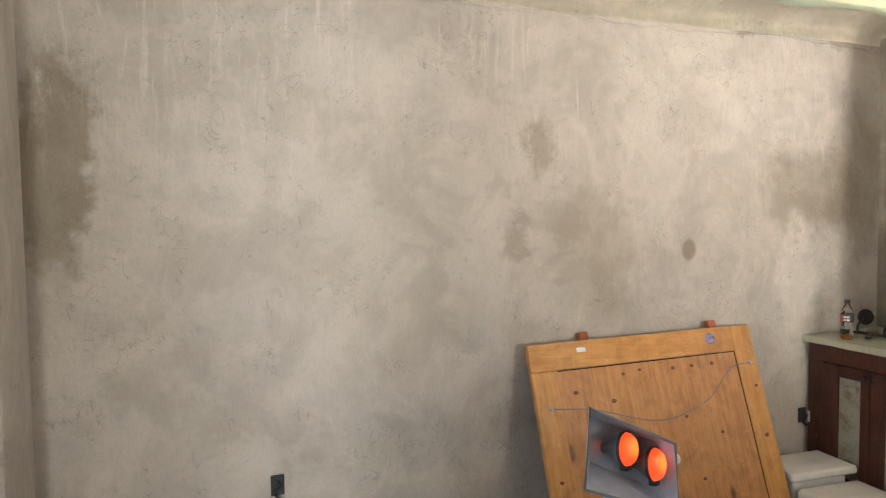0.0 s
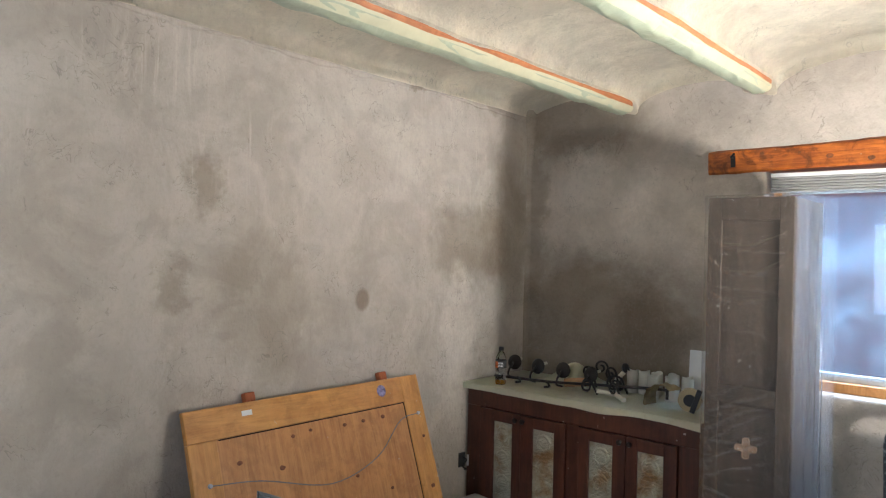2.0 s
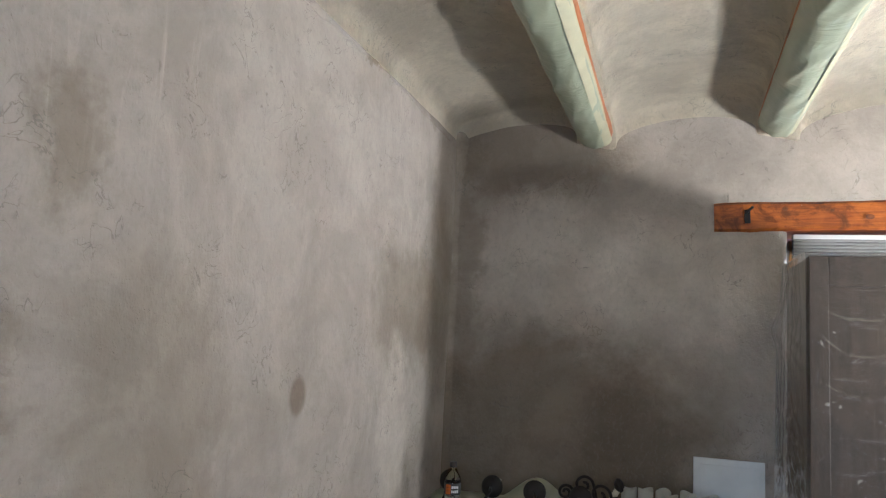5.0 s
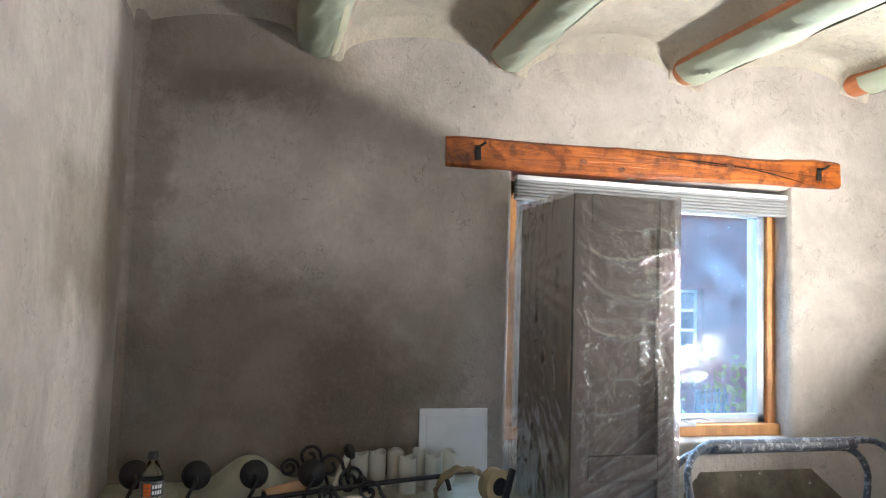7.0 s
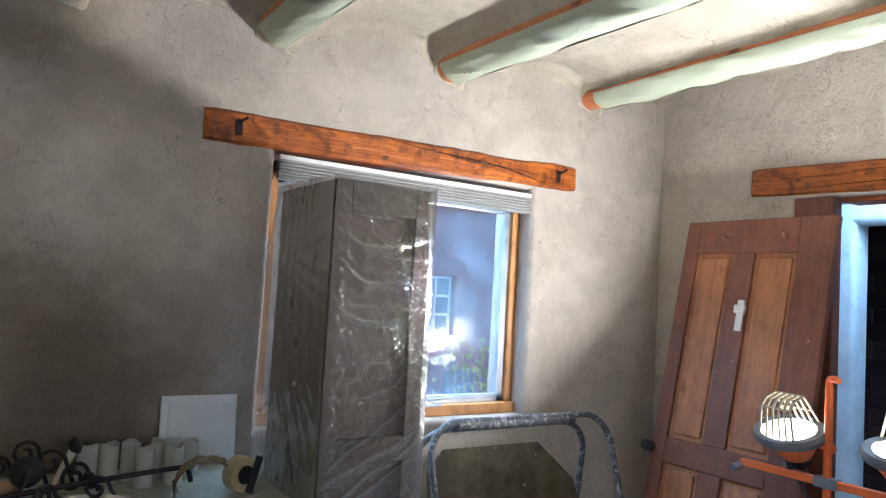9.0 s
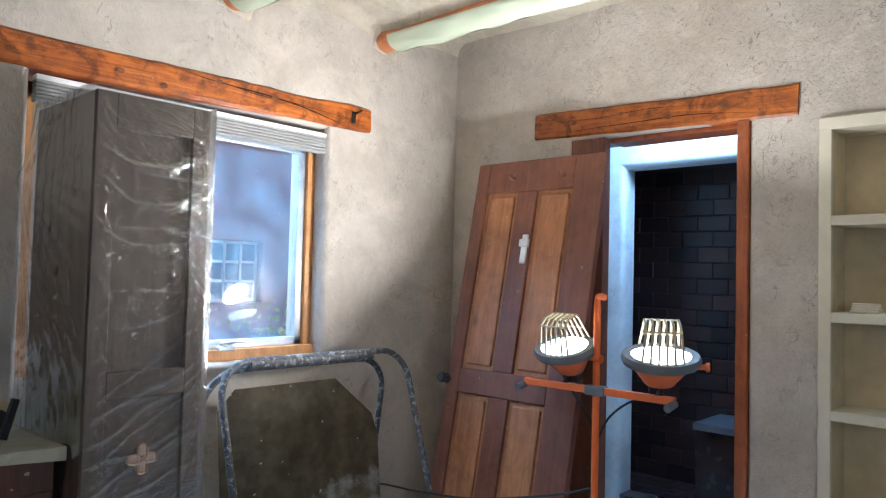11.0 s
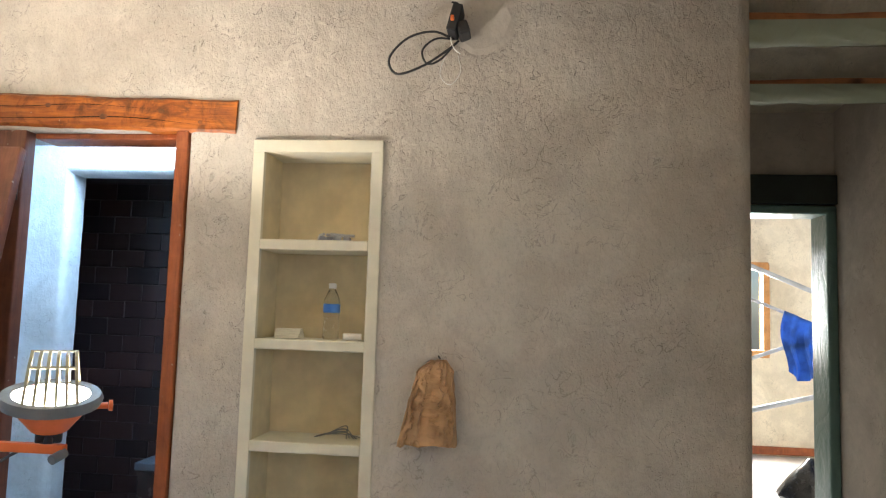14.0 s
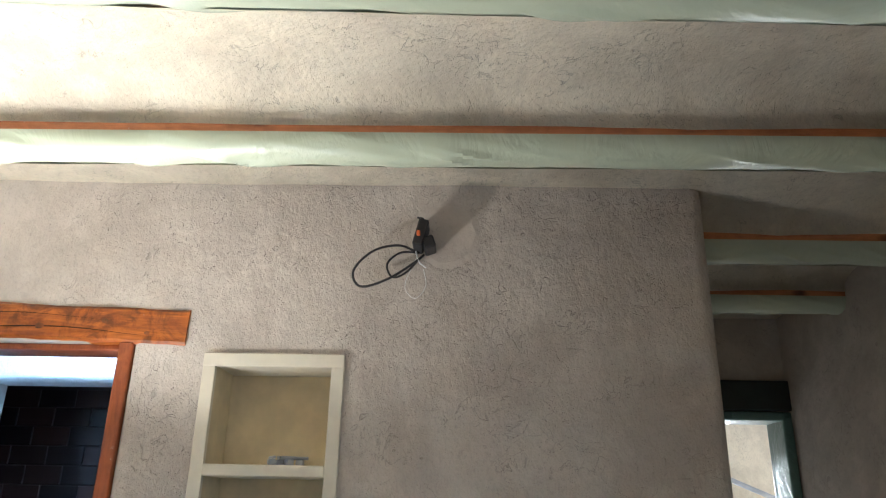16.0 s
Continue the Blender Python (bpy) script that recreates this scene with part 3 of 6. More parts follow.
# ---- window ----
def lintel(name, length, h, d, mat, m, label, seed):
    ob = empty(name, m, label, "beam")
    b = bmesh.new()
    n = 40
    rows = []
    for k in range(n + 1):
        x = length * (k / n - 0.5)
        e = 0.009 * noise.noise(Vector((x * 3, seed, 0))) + 0.004 * noise.noise(Vector((x * 14, seed, 1)))
        f = 0.012 * noise.noise(Vector((x * 3, seed, 5))) + 0.004 * noise.noise(Vector((x * 14, seed, 5)))
        g = 0.004 * noise.noise(Vector((x * 5, seed, 9)))
        c = 0.012
        ring = [(-d / 2 + g, -h / 2 + c + e), (-d / 2 + c + g, -h / 2 + e), (d / 2, -h / 2 + e), (d / 2, h / 2 + f), (-d / 2 + c + g, h / 2 + f), (-d / 2 + g, h / 2 - c + f)]
        rows.append([b.verts.new((x, y, z)) for y, z in ring])
    for p, q in zip(rows, rows[1:]):
        for k in range(6):
            b.faces.new((p[k], p[(k + 1) % 6], q[(k + 1) % 6], q[k]))
    b.faces.new(rows[0])
    b.faces.new(rows[-1][::-1])
    part("timber", b, mat, ob, "", True)
    return ob


win_lintel = lintel("window_lintel", 1.93, 0.125, 0.26, M_LINTEL, pose(1.495, YN + 0.118, 2.163, 0, -1.15, 0), "rough-hewn orange-stained lintel beam over the window", 2)
def crack(parent, pts, d, width):
    """A drying crack in a beam: a dark strip laid on its face, for the shade inside."""
    b = bmesh.new()
    line = sweep(pts, 8)
    prev = None
    for k, (x, z, _) in enumerate(line):
        w = width * math.sin(math.pi * (k + 0.6) / (len(line) + 0.2)) * (0.7 + 0.6 * abs(noise.noise(Vector((x * 20, z, 3)))))
        cur = [b.verts.new((x, -d / 2 - 0.0045, z + w)), b.verts.new((x, -d / 2 - 0.0045, z - w))]
        if prev:
            b.faces.new((prev[0], prev[1], cur[1], cur[0]))
        prev = cur
    part("crack", b, M_CREVICE_SHADE, parent, "dark drying crack")


M_CREVICE_SHADE = plain("crevice_shade", (0.02, 0.008, 0.004), 0.9)
crack(win_lintel, [(-0.2, 0.055, 0), (0.05, 0.03, 0), (0.3, 0.018, 0), (0.5, 0.0, 0), (0.7, -0.035, 0), (0.78, -0.055, 0)], 0.26, 0.004)
crack(win_lintel, [(0.0, 0.045, 0), (0.25, 0.012, 0), (0.5, 0.006, 0), (0.95, -0.02, 0)], 0.26, 0.002)
def knots(parent, places, face, axis):
    """Dark knots on a wooden face: along the face, up it, radius."""
    for k, (u, v, r) in enumerate(places):
        b = bmesh.new()
        ring = [(r * (1.25 + 0.25 * noise.noise(Vector((math.cos(a) * 2, math.sin(a) * 2, k)))) * math.cos(a), r * (0.85 + 0.25 * noise.noise(Vector((math.cos(a) * 2, math.sin(a) * 2, k + 9)))) * math.sin(a)) for a in (math.tau * q / 14 for q in range(14))]
        c = b.verts.new((u, face - 0.0015, v) if axis == "x" else (face + 0.0015, u, v))
        outer = [b.verts.new((u + p, face, v + q) if axis == "x" else (face, u + p, v + q)) for p, q in ring]
        for q in range(14):
            b.faces.new((outer[q], outer[(q + 1) % 14], c))
        part("knot", b, M_KNOT, parent)


M_KNOT = plain("knot_wood", (0.17, 0.055, 0.018), 0.5, vary=0.5, scale=40)
knots(win_lintel, [(-0.36, -0.01, 0.014), (-0.18, -0.035, 0.013), (0.07, 0.03, 0.014), (0.36, 0.012, 0.016), (-0.68, 0.03, 0.01), (0.62, 0.03, 0.008), (-0.5, 0.02, 0.007), (0.2, -0.03, 0.008)], -0.1355, "x")
for x, z in ((-0.83, 0.0), (0.84, 0.0)):
    b = bmesh.new()
    box(b, (x, -0.135, z), (0.024, 0.006, 0.06), bevel=0.002)
    tube(b, [(x, -0.138, 0.02 + z), (x, -0.165, 0.02 + z), (x + 0.02, -0.178, 0.035 + z)], 0.006, 8)
    part("bracket", b, M_IRON, win_lintel, "black iron curtain hook")

win = empty("window_1", pose(0, 3.27, 0), "casement window with orange wood frame and crank", "window")
tagged(win, kind="structure")
FX0, FX1, FZ0, FZ1 = 0.845, 2.2, 0.985, 2.06
for n_, a, c in (("frame", (FX0, 0, FZ0), (FX0 + 0.035, 0.06, FZ1)), ("frame", (FX1 - 0.06, 0, FZ0), (FX1, 0.06, FZ1)), ("frame", (FX0, 0, FZ1 - 0.05), (FX1, 0.06, FZ1)), ("sill", (FX0 - 0.01, -0.03, FZ0 - 0.02), (FX1 + 0.01, 0.06, FZ0 + 0.03))):
    b = bmesh.new()
    span(b, a, c, bevel=0.004)
    part(n_, b, M_FRAME, win)
for a, c in (((FX0 + 0.035, 0.02, FZ0 + 0.03), (FX0 + 0.075, 0.05, FZ1 - 0.05)), ((FX1 - 0.1, 0.02, FZ0 + 0.03), (FX1 - 0.06, 0.05, FZ1 - 0.05)), ((FX0 + 0.03, 0.02, FZ0 + 0.03), (FX1 - 0.06, 0.05, FZ0 + 0.07)), ((FX0 + 0.03, 0.02, FZ1 - 0.09), (FX1 - 0.06, 0.05, FZ1 - 0.05))):
    b = bmesh.new()
    span(b, a, c, bevel=0.003)
    part("sash", b, M_ALU, win, "pale grey metal sash")
b = bmesh.new()
span(b, (FX0 + 0.07, 0.033, FZ0 + 0.06), (FX1 - 0.09, 0.037, FZ1 - 0.08))
pane = part("pane", b, M_GLASS, win)
pane.visible_shadow = False
b = bmesh.new()
gx, gz = 40, 34
grid = []
for i in range(gx + 1):
    row = []
    for j in range(gz + 1):
        x, z = FX0 + 0.05 + (FX1 - 0.07 - FX0 - 0.05) * i / gx, FZ0 + 0.05 + (FZ1 - FZ0 - 0.1) * j / gz
        row.append(b.verts.new((x, 0.012 + 0.004 * noise.noise(Vector((x * 6, z * 9, 1))), z)))
    grid.append(row)
for p, q in zip(grid, grid[1:]):
    for k in range(gz):
        b.faces.new((p[k], p[k + 1], q[k + 1], q[k]))
film_ob = part("masking_film", b, M_WINDOW_FILM, win, "milky clear masking film", True)
b = bmesh.new()
box(b, (1.70, -0.02, FZ0 + 0.035), (0.09, 0.03, 0.022), bevel=0.006)
tube(b, sweep([(1.70, -0.03, FZ0 + 0.045), (1.66, -0.045, FZ0 + 0.06), (1.75, -0.05, FZ0 + 0.065), (1.80, -0.05, FZ0 + 0.055)]), 0.006, 8)
part("crank", b, M_ALU, win, "metal casement crank")

blind = empty("window_blind", pose(1.52, 3.215, 2.03), "grey pleated blind drawn up under the lintel", "blind")
for k in range(6):
    b = bmesh.new()
    box(b, (0, 0, -0.05 + k * 0.014), (1.34, 0.045, 0.012), bevel=0.004)
    part("pleat", b, M_BLIND, blind)
b = bmesh.new()
box(b, (0, 0, 0.035), (1.34, 0.05, 0.02), bevel=0.004)
part("head_rail", b, M_WHITE, blind)

# ---- outside ----
bm = bmesh.new()
span(bm, (-60, YN + 0.3, -0.4), (60, 80, -0.25))
setting("ground", bm, M_SNOW, "pale dusty yard outside the window", "ground")
house = empty("neighbour_house", pose(2.5, 8.6, -0.25), "red stucco house with a gridded window across the yard", "house")
b = bmesh.new()
holed(b, [-9, 1.95, 2.95, 9], [0, 1.22, 2.02, 3.6], [(1.95, 2.95, 1.22, 2.02)], lambda u, v, d: (u, d, v), 0.3, 0.03)
part("wall", b, M_STUCCO, house)
hw = part("window", bmesh.new(), M_WHITE, house)
b = bmesh.new()
for k in range(5):
    span(b, (1.95 + 0.24 * k, 0.12, 1.22), (1.985 + 0.24 * k, 0.16, 2.02))
for k in range(4):
    span(b, (1.95, 0.12, 1.22 + 0.255 * k), (2.95, 0.16, 1.255 + 0.255 * k))
part("window_frame", b, M_WHITE, hw)
b = bmesh.new()
span(b, (1.95, 0.14, 1.22), (2.95, 0.145, 2.02))
part("pane", b, plain("dark_pane", (0.1, 0.14, 0.2), 0.1), hw)

heap = bmesh.new()
bmesh.ops.create_icosphere(heap, subdivisions=4, radius=1.0)
for v in heap.verts:
    v.co = Vector((v.co.x * 1.1, v.co.y * 0.6, max(-0.05, v.co.z * 0.75))) * (1 + 0.22 * noise.noise(v.co * 1.7) + 0.06 * noise.noise(v.co * 6))
tarp = tagged(part("tarpaulin_heap", heap, plain("white_tarp", (0.5, 0.53, 0.58), 0.5, bump=0.5, fine=12), None, "", True), "white tarpaulin heaped over stored things in the yard", "tarpaulin")
tarp.matrix_basis = pose(3.35, 6.4, -0.25)
chair = empty("garden_chair", pose(4.0, 6.0, -0.25, 0, 0, 25), "dark lattice-backed garden chair in the yard", "chair")
for x in (-0.25, 0.25):
    for y in (-0.22, 0.22):
        b = bmesh.new()
        tube(b, [(x, y, 0), (x, y, 1.05 if y > 0 else 0.45)], 0.02, 8)
        part("leg", b, M_GREY, chair, "", True)
b = bmesh.new()
box(b, (0, 0, 0.45), (0.52, 0.48, 0.03), bevel=0.006)
part("seat", b, M_GREY, chair)
for k in range(6):
    b = bmesh.new()
    box(b, (-0.2 + 0.08 * k, 0.22, 0.76), (0.03, 0.012, 0.58), bevel=0.003)
    part("slat", b, M_GREY, chair)
    b = bmesh.new()
    box(b, (0, 0.215, 0.5 + 0.1 * k), (0.5, 0.012, 0.03), bevel=0.003)
    part("slat", b, M_GREY, chair)
bush = empty("yellow_shrub", pose(4.32, 6.25, -0.25), "small yellow-green shrub by the house", "shrub")
b = bmesh.new()
for k in range(5):
    tube(b, [(0, 0, 0), (0.25 * math.cos(k * 1.3), 0.25 * math.sin(k * 1.3), 0.8)], 0.012, 6)
part("stems", b, M_JAMB, bush)
b = bmesh.new()
for k in range(420):
    d = Vector((random.gauss(0, 0.25), random.gauss(0, 0.25), 0.75 + random.gauss(0, 0.25)))
    m = Matrix.Translation(d) @ Euler((random.random() * 6, random.random() * 6, random.random() * 6)).to_matrix().to_4x4()
    b.faces.new([b.verts.new(m @ Vector(q)) for q in ((-0.05, 0, 0), (0, 0.025, 0.008), (0.05, 0, 0), (0, -0.025, 0.008))])
tagged(part("foliage", b, plain("yellow_leaf", (0.35, 0.34, 0.06), 0.6), bush), kind="stuff")

# ---- doorway, niche, bath, passage ----
door_lintel = lintel("door_lintel", 1.34, 0.14, 0.26, M_LINTEL, pose(XE + 0.118, 1.92, 2.178, 0, 1.7, -90), "rough-hewn orange-stained lintel beam over the doorway", 7)
crack(door_lintel, [(-0.6, 0.02, 0), (-0.3, 0.012, 0), (0.0, 0.03, 0), (0.3, 0.018, 0)], 0.26, 0.002)
crack(door_lintel, [(-0.5, -0.045, 0), (-0.1, -0.03, 0), (0.2, -0.02, 0), (0.5, -0.04, 0)], 0.26, 0.003)
knots(door_lintel, [(-0.42, 0.0, 0.012), (-0.15, 0.02, 0.01), (0.1, -0.02, 0.014), (0.35, 0.01, 0.011), (0.52, -0.03, 0.008)], -0.1355, "x")
door_frame = empty("door_1", pose(XE, 0, 0), "red-brown wooden door frame without its leaf", "door frame")
tagged(door_frame, kind="structure")
for n_, a, c in (("jamb", (-0.008, 1.452, 0), (0.20, 1.505, 2.1)), ("jamb", (-0.008, 2.165, 0), (0.06, 2.36, 2.1)), ("head", (0.05, 1.505, 2.075), (0.2, 2.165, 2.1))):
    b = bmesh.new()
    span(b, a, c, bevel=0.006)
    part(n_, b, M_DOOR if c[1] > 2.2 else M_JAMB, door_frame)
b = bmesh.new()
box(b, (-0.014, 2.2, 1.86), (0.012, 0.04, 0.11), bevel=0.002)
tube(b, [(-0.02, 2.18, 1.8), (-0.02, 2.18, 1.92)], 0.008, 8)
part("hinge", b, M_IRON, door_frame, "black iron hinge")

shelf = empty("niche_shelves", pose(XE, 0, 0), "cream painted shelves built into a wall niche", "shelf")
for n_, a, c, mt in (("side_trim", (-0.014, 0.637, 0.03), (0.012, 0.685, 2.06), M_CREAM), ("side_trim", (-0.014, 1.122, 0.03), (0.012, 1.17, 2.06), M_CREAM), ("top_trim", (-0.016, 0.637, 2.012), (0.014, 1.17, 2.062), M_CREAM),
                     ("back", (0.215, 0.66, 0.05), (0.225, 1.15, 2.04), M_NICHE), ("side", (0.0, 0.668, 0.05), (0.22, 0.684, 2.04), M_NICHE), ("side", (0.0, 1.123, 0.05), (0.22, 1.139, 2.04), M_NICHE), ("top", (0.0, 0.684, 2.014), (0.215, 1.123, 2.03), M_CREAM)):
    b = bmesh.new()
    span(b, a, c, bevel=0.003)
    part(n_, b, mt, shelf)
for z in (1.66, 1.266, 0.872, 0.472, 0.08):
    b = bmesh.new()
    span(b, (-0.016, 0.684, z - 0.042), (0.216, 1.123, z), bevel=0.005)
    part("board", b, M_CREAM, shelf)

# bath beyond the doorway
bm = bmesh.new()
holed(bm, [0.9, 1.4, 2.42, 3.3], [0, 0.1, 2.05, 3.0], [(1.4, 2.42, 0.1, 2.05)], lambda u, v, d: (3.84 + d, u, v), 0.14, 0.05)
span(bm, (XE + 0.28, 2.75, 0), (3.84, 2.9, 3))
span(bm, (XE + 0.28, 0.9, 0), (3.84, 1.0, 3))
setting("wall_bath", bm, M_WHITE_PLASTER, "white plaster bath wall with rounded shower opening", "wall", smooth=True)
bm = bmesh.new()
span(bm, (3.98, 0.85, -0.05), (4.42, 3.0, 0.10))
span(bm, (3.845, 1.4, 0.0), (3.97, 2.42, 0.11))
setting("shower_floor", bm, M_GROUT, "dark slate shower floor with a kerb", "floor")
bm = bmesh.new()
span(bm, (4.42, 0.85, 0), (4.55, 3.12, 2.6))
span(bm, (3.99, 3.0, 0), (4.45, 3.12, 2.6))
span(bm, (3.99, 1.0, 0), (4.45, 1.12, 2.6))
span(bm, (3.99, 0.85, 2.4), (4.55, 3.12, 2.5))
setting("wall_shower", bm, M_GROUT, "dark shower walls", "wall")
bm = bmesh.new()
span(bm, (XE + 0.27, 0.85, 2.42), (3.99, 2.95, 2.5))
setting("ceiling_bath", bm, M_WHITE_PLASTER, "white plaster bath ceiling", "ceiling")

# ---- vanity ----
vanity = empty("vanity_cabinet", pose(0, 0, 0), "dark red-brown vanity with tin-panelled doors", "cabinet")
VX0, VX1, VY, VZ = -0.645, 0.745, 2.565, 0.845
b = bmesh.new()
span(b, (VX0, VY + 0.02, 0.0), (VX1, YN - 0.01, VZ - 0.02), bevel=0.004)
part("body", b, M_VANITY, vanity)
for x0, x1 in ((VX0, -0.545), (0.03, 0.105), (0.645, VX1)):
    b = bmesh.new()
    span(b, (x0, VY, 0.0), (x1, VY + 0.025, VZ - 0.12), bevel=0.004)
    part("stile", b, M_VANITY, vanity)
for z0, z1 in ((VZ - 0.12, VZ - 0.02), (0.0, 0.05)):
    b = bmesh.new()
    span(b, (VX0, VY - 0.002, z0), (VX1, VY + 0.025, z1), bevel=0.004)
    part("rail", b, M_VANITY, vanity)
M_TIN = Nodes("pressed_tin")
_p = M_TIN.obj()
_v = M_TIN.noise(_p, 24, 3, 0.5, 2.2)
_r = M_TIN.ramp(M_TIN.noise(_p, 7, 5), 0.45, 0.7)
M_TIN = M_TIN.done(M_TIN.mix(_r, (0.46, 0.46, 0.36), (0.3, 0.19, 0.09)), 0.42, M_TIN.bump(_v, 0.9, 0.02), 0.5)
for x0, x1, px0, px1, kx in ((-0.54, -0.262, -0.445, -0.315, -0.285), (-0.258, 0.026, -0.178, -0.04, -0.235), (0.109, 0.374, 0.17, 0.305, 0.35), (0.378, 0.641, 0.438, 0.575, 0.405)):
    d = bmesh.new()
    for a, c in (((x0, VY - 0.012, 0.055), (px0, VY + 0.01, VZ - 0.125)), ((px1, VY - 0.012, 0.055), (x1, VY + 0.01, VZ - 0.125)), ((px0, VY - 0.012, 0.66), (px1, VY + 0.01, VZ - 0.125)), ((px0, VY - 0.012, 0.055), (px1, VY + 0.01, 0.11))):
        span(d, a, c, bevel=0.003)
    door = part("door", d, M_VANITY, vanity)
    d = bmesh.new()
    n, k2 = 3, 3
    for k in range(4):
        z0, z1 = 0.11 + 0.1375 * k, 0.11 + 0.1375 * (k + 1)
        span(d, (px0, VY - 0.002, z0), (px1, VY + 0.006, z1), bevel=0.002)
        cx, cz = (px0 + px1) / 2, (z0 + z1) / 2
        lathe(d, [(0.0, 0.010), (0.02, 0.009), (0.03, 0.004), (0.042, 0.007), (0.05, 0.0)], Matrix.Translation((cx, VY - 0.002, cz)) @ Matrix.Rotation(radians(90), 4, "X"), 12)
    part("tin_panel", d, M_TIN, door, "embossed weathered tin panel", True)
    d = bmesh.new()
    lathe(d, [(0, 0.03), (0.012, 0.028), (0.015, 0.02), (0.006, 0.012), (0.006, 0)], Matrix.Translation((kx, VY - 0.012, 0.69)) @ Matrix.Rotation(radians(90), 4, "X"), 12)
    part("knob", d, M_IRON, door, "dark iron knob", True)

b = bmesh.new()
n, m_ = 60, 20
grid = []
for i in range(n + 1):
    row = []
    x = VX0 - 0.012 + (VX1 + 0.03 - VX0) * i / n
    for j in range(m_ + 1):
        u = j / m_
        y = VY - 0.035 + (YN - 0.01 - VY + 0.03) * max(0, (u - 0.15) / 0.85)
        z = VZ + 0.012 + 0.006 * noise.noise(Vector((x * 6, y * 6, 1)))
        if u < 0.15:
            z -= (0.15 - u) / 0.15 * (0.035 + 0.012 * noise.noise(Vector((x * 3, 7, 2))))
            y -= 0.005 * math.sin(x * 9)
        hump = math.exp(-((x + 0.18) / 0.13) ** 2 - ((y - 3.0) / 0.12) ** 2) * 0.125
        row.append(b.verts.new((x, y, z + hump)))
    grid.append(row)
for p, q in zip(grid, grid[1:]):
    for k in range(m_):
        b.faces.new((p[k], p[k + 1], q[k + 1], q[k]))
bmesh.ops.solidify(b, geom=list(b.faces), thickness=0.018)
tagged(part("vanity_top_sheeting", b, M_COUNTER, None, "", True), "pale green plastic sheeting over the vanity top", "sheeting")

# ---- tall cabinet in wrap ----
tall = empty("wrapped_cabinet", pose(0, 0, 0), "tall dark cabinet wrapped in shiny clear plastic", "cabinet")
CX0, CX1, CY0, CY1, CZ = 0.79, 1.155, 2.49, 2.97, 1.895
M_OLD = timber("old_painted_wood", (0.05, 0.037, 0.028), (0.09, 0.067, 0.05), "z", 0.6, knots=False)
b = bmesh.new()
span(b, (CX0, CY0 + 0.02, 0), (CX1, CY1, CZ), bevel=0.006)
part("body", b, M_OLD, tall)
b = bmesh.new()
for a, c in (((CX0, CY0, 0), (CX0 + 0.06, CY0 + 0.02, CZ)), ((CX1 - 0.06, CY0, 0), (CX1, CY0 + 0.02, CZ)), ((CX0 + 0.06, CY0, CZ - 0.1), (CX1 - 0.06, CY0 + 0.02, CZ)), ((CX0 + 0.06, CY0, 0.98), (CX1 - 0.06, CY0 + 0.02, 1.06)), ((CX0 + 0.06, CY0, 0), (CX1 - 0.06, CY0 + 0.02, 0.12))):
    span(b, a, c, bevel=0.003)
part("face_frame", b, M_OLD, tall)
for z in (0.79,):
    b = bmesh.new()
    for k in range(4):
        a0 = math.tau * k / 4
        m8 = Matrix.Translation(((CX0 + CX1) / 2, CY0 + 0.012, z)) @ Matrix.Rotation(a0, 4, "Y")
        box(b, (0.024, 0, 0), (0.045, 0.006, 0.03), m8, bevel=0.01)
    part("rosette", b, plain("faded_ochre", (0.42, 0.29, 0.2), 0.7), tall, "faded painted flower rosette")


E_ = 0.012


def wrap_part(name, place, nu, nv, mat):
    """A draped sheet: place(u, v) gives its point for u and v from 0 to 1."""
    b = bmesh.new()
    g = [[b.verts.new(place(i / nu, j / nv)) for j in range(nv + 1)] for i in range(nu + 1)]
    for p, q in zip(g, g[1:]):
        for k in range(nv):
            b.faces.new((p[k], p[k + 1], q[k + 1], q[k]))
    return part(name, b, mat, tall, "shiny crumpled plastic wrap", True)


def fold(d, w):
    """The section of a soft fold: a steep upper flank and a long lower one."""
    return math.exp(-(d / (w * (0.6 if d > 0 else 1.5))) ** 2)


# sagging folds: height, sag, tilt, depth, width, first and last part of the breadth
SWAGS = [(1.80, 0.02, 0.01, 0.010, 0.009, 0.1, 1.0), (1.755, 0.075, 0.03, 0.022, 0.017, 0.0, 1.0), (1.665, 0.012, 0.0, 0.012, 0.006, 0.3, 1.0), (1.645, 0.085, -0.03, 0.024, 0.018, 0.0, 0.9), (1.60, 0.05, 0.09, 0.016, 0.012, 0.45, 1.0), (1.50, 0.008, 0.0, 0.012, 0.006, 0.0, 1.0), (1.485, 0.05, -0.03, 0.018, 0.013, 0.0, 0.8), (1.31, 0.005, 0.012, 0.010, 0.006, 0.0, 0.9), (1.235, 0.03, 0.05, 0.012, 0.010, 0.1, 0.7), (0.99, 0.012, 0.0, 0.010, 0.007, 0.2, 0.9), (0.86, 0.03, 0.08, 0.014, 0.012, 0.0, 0.8), (0.6, 0.04, -0.05, 0.014, 0.014, 0.0, 1.0), (0.35, 0.03, 0.06, 0.014, 0.014, 0.0, 1.0)]
# long folds drawn aslant over the lower half: where they start, slope, depth, width
SLANTS = [(0.93, 0.55, 0.018, 0.012), (0.88, 0.62, 0.012, 0.008), (0.99, 0.42, 0.014, 0.010), (0.78, 0.45, 0.014, 0.012), (0.70, 0.38, 0.012, 0.010), (1.06, 0.7, 0.010, 0.008), (0.5, 0.5, 0.014, 0.012)]


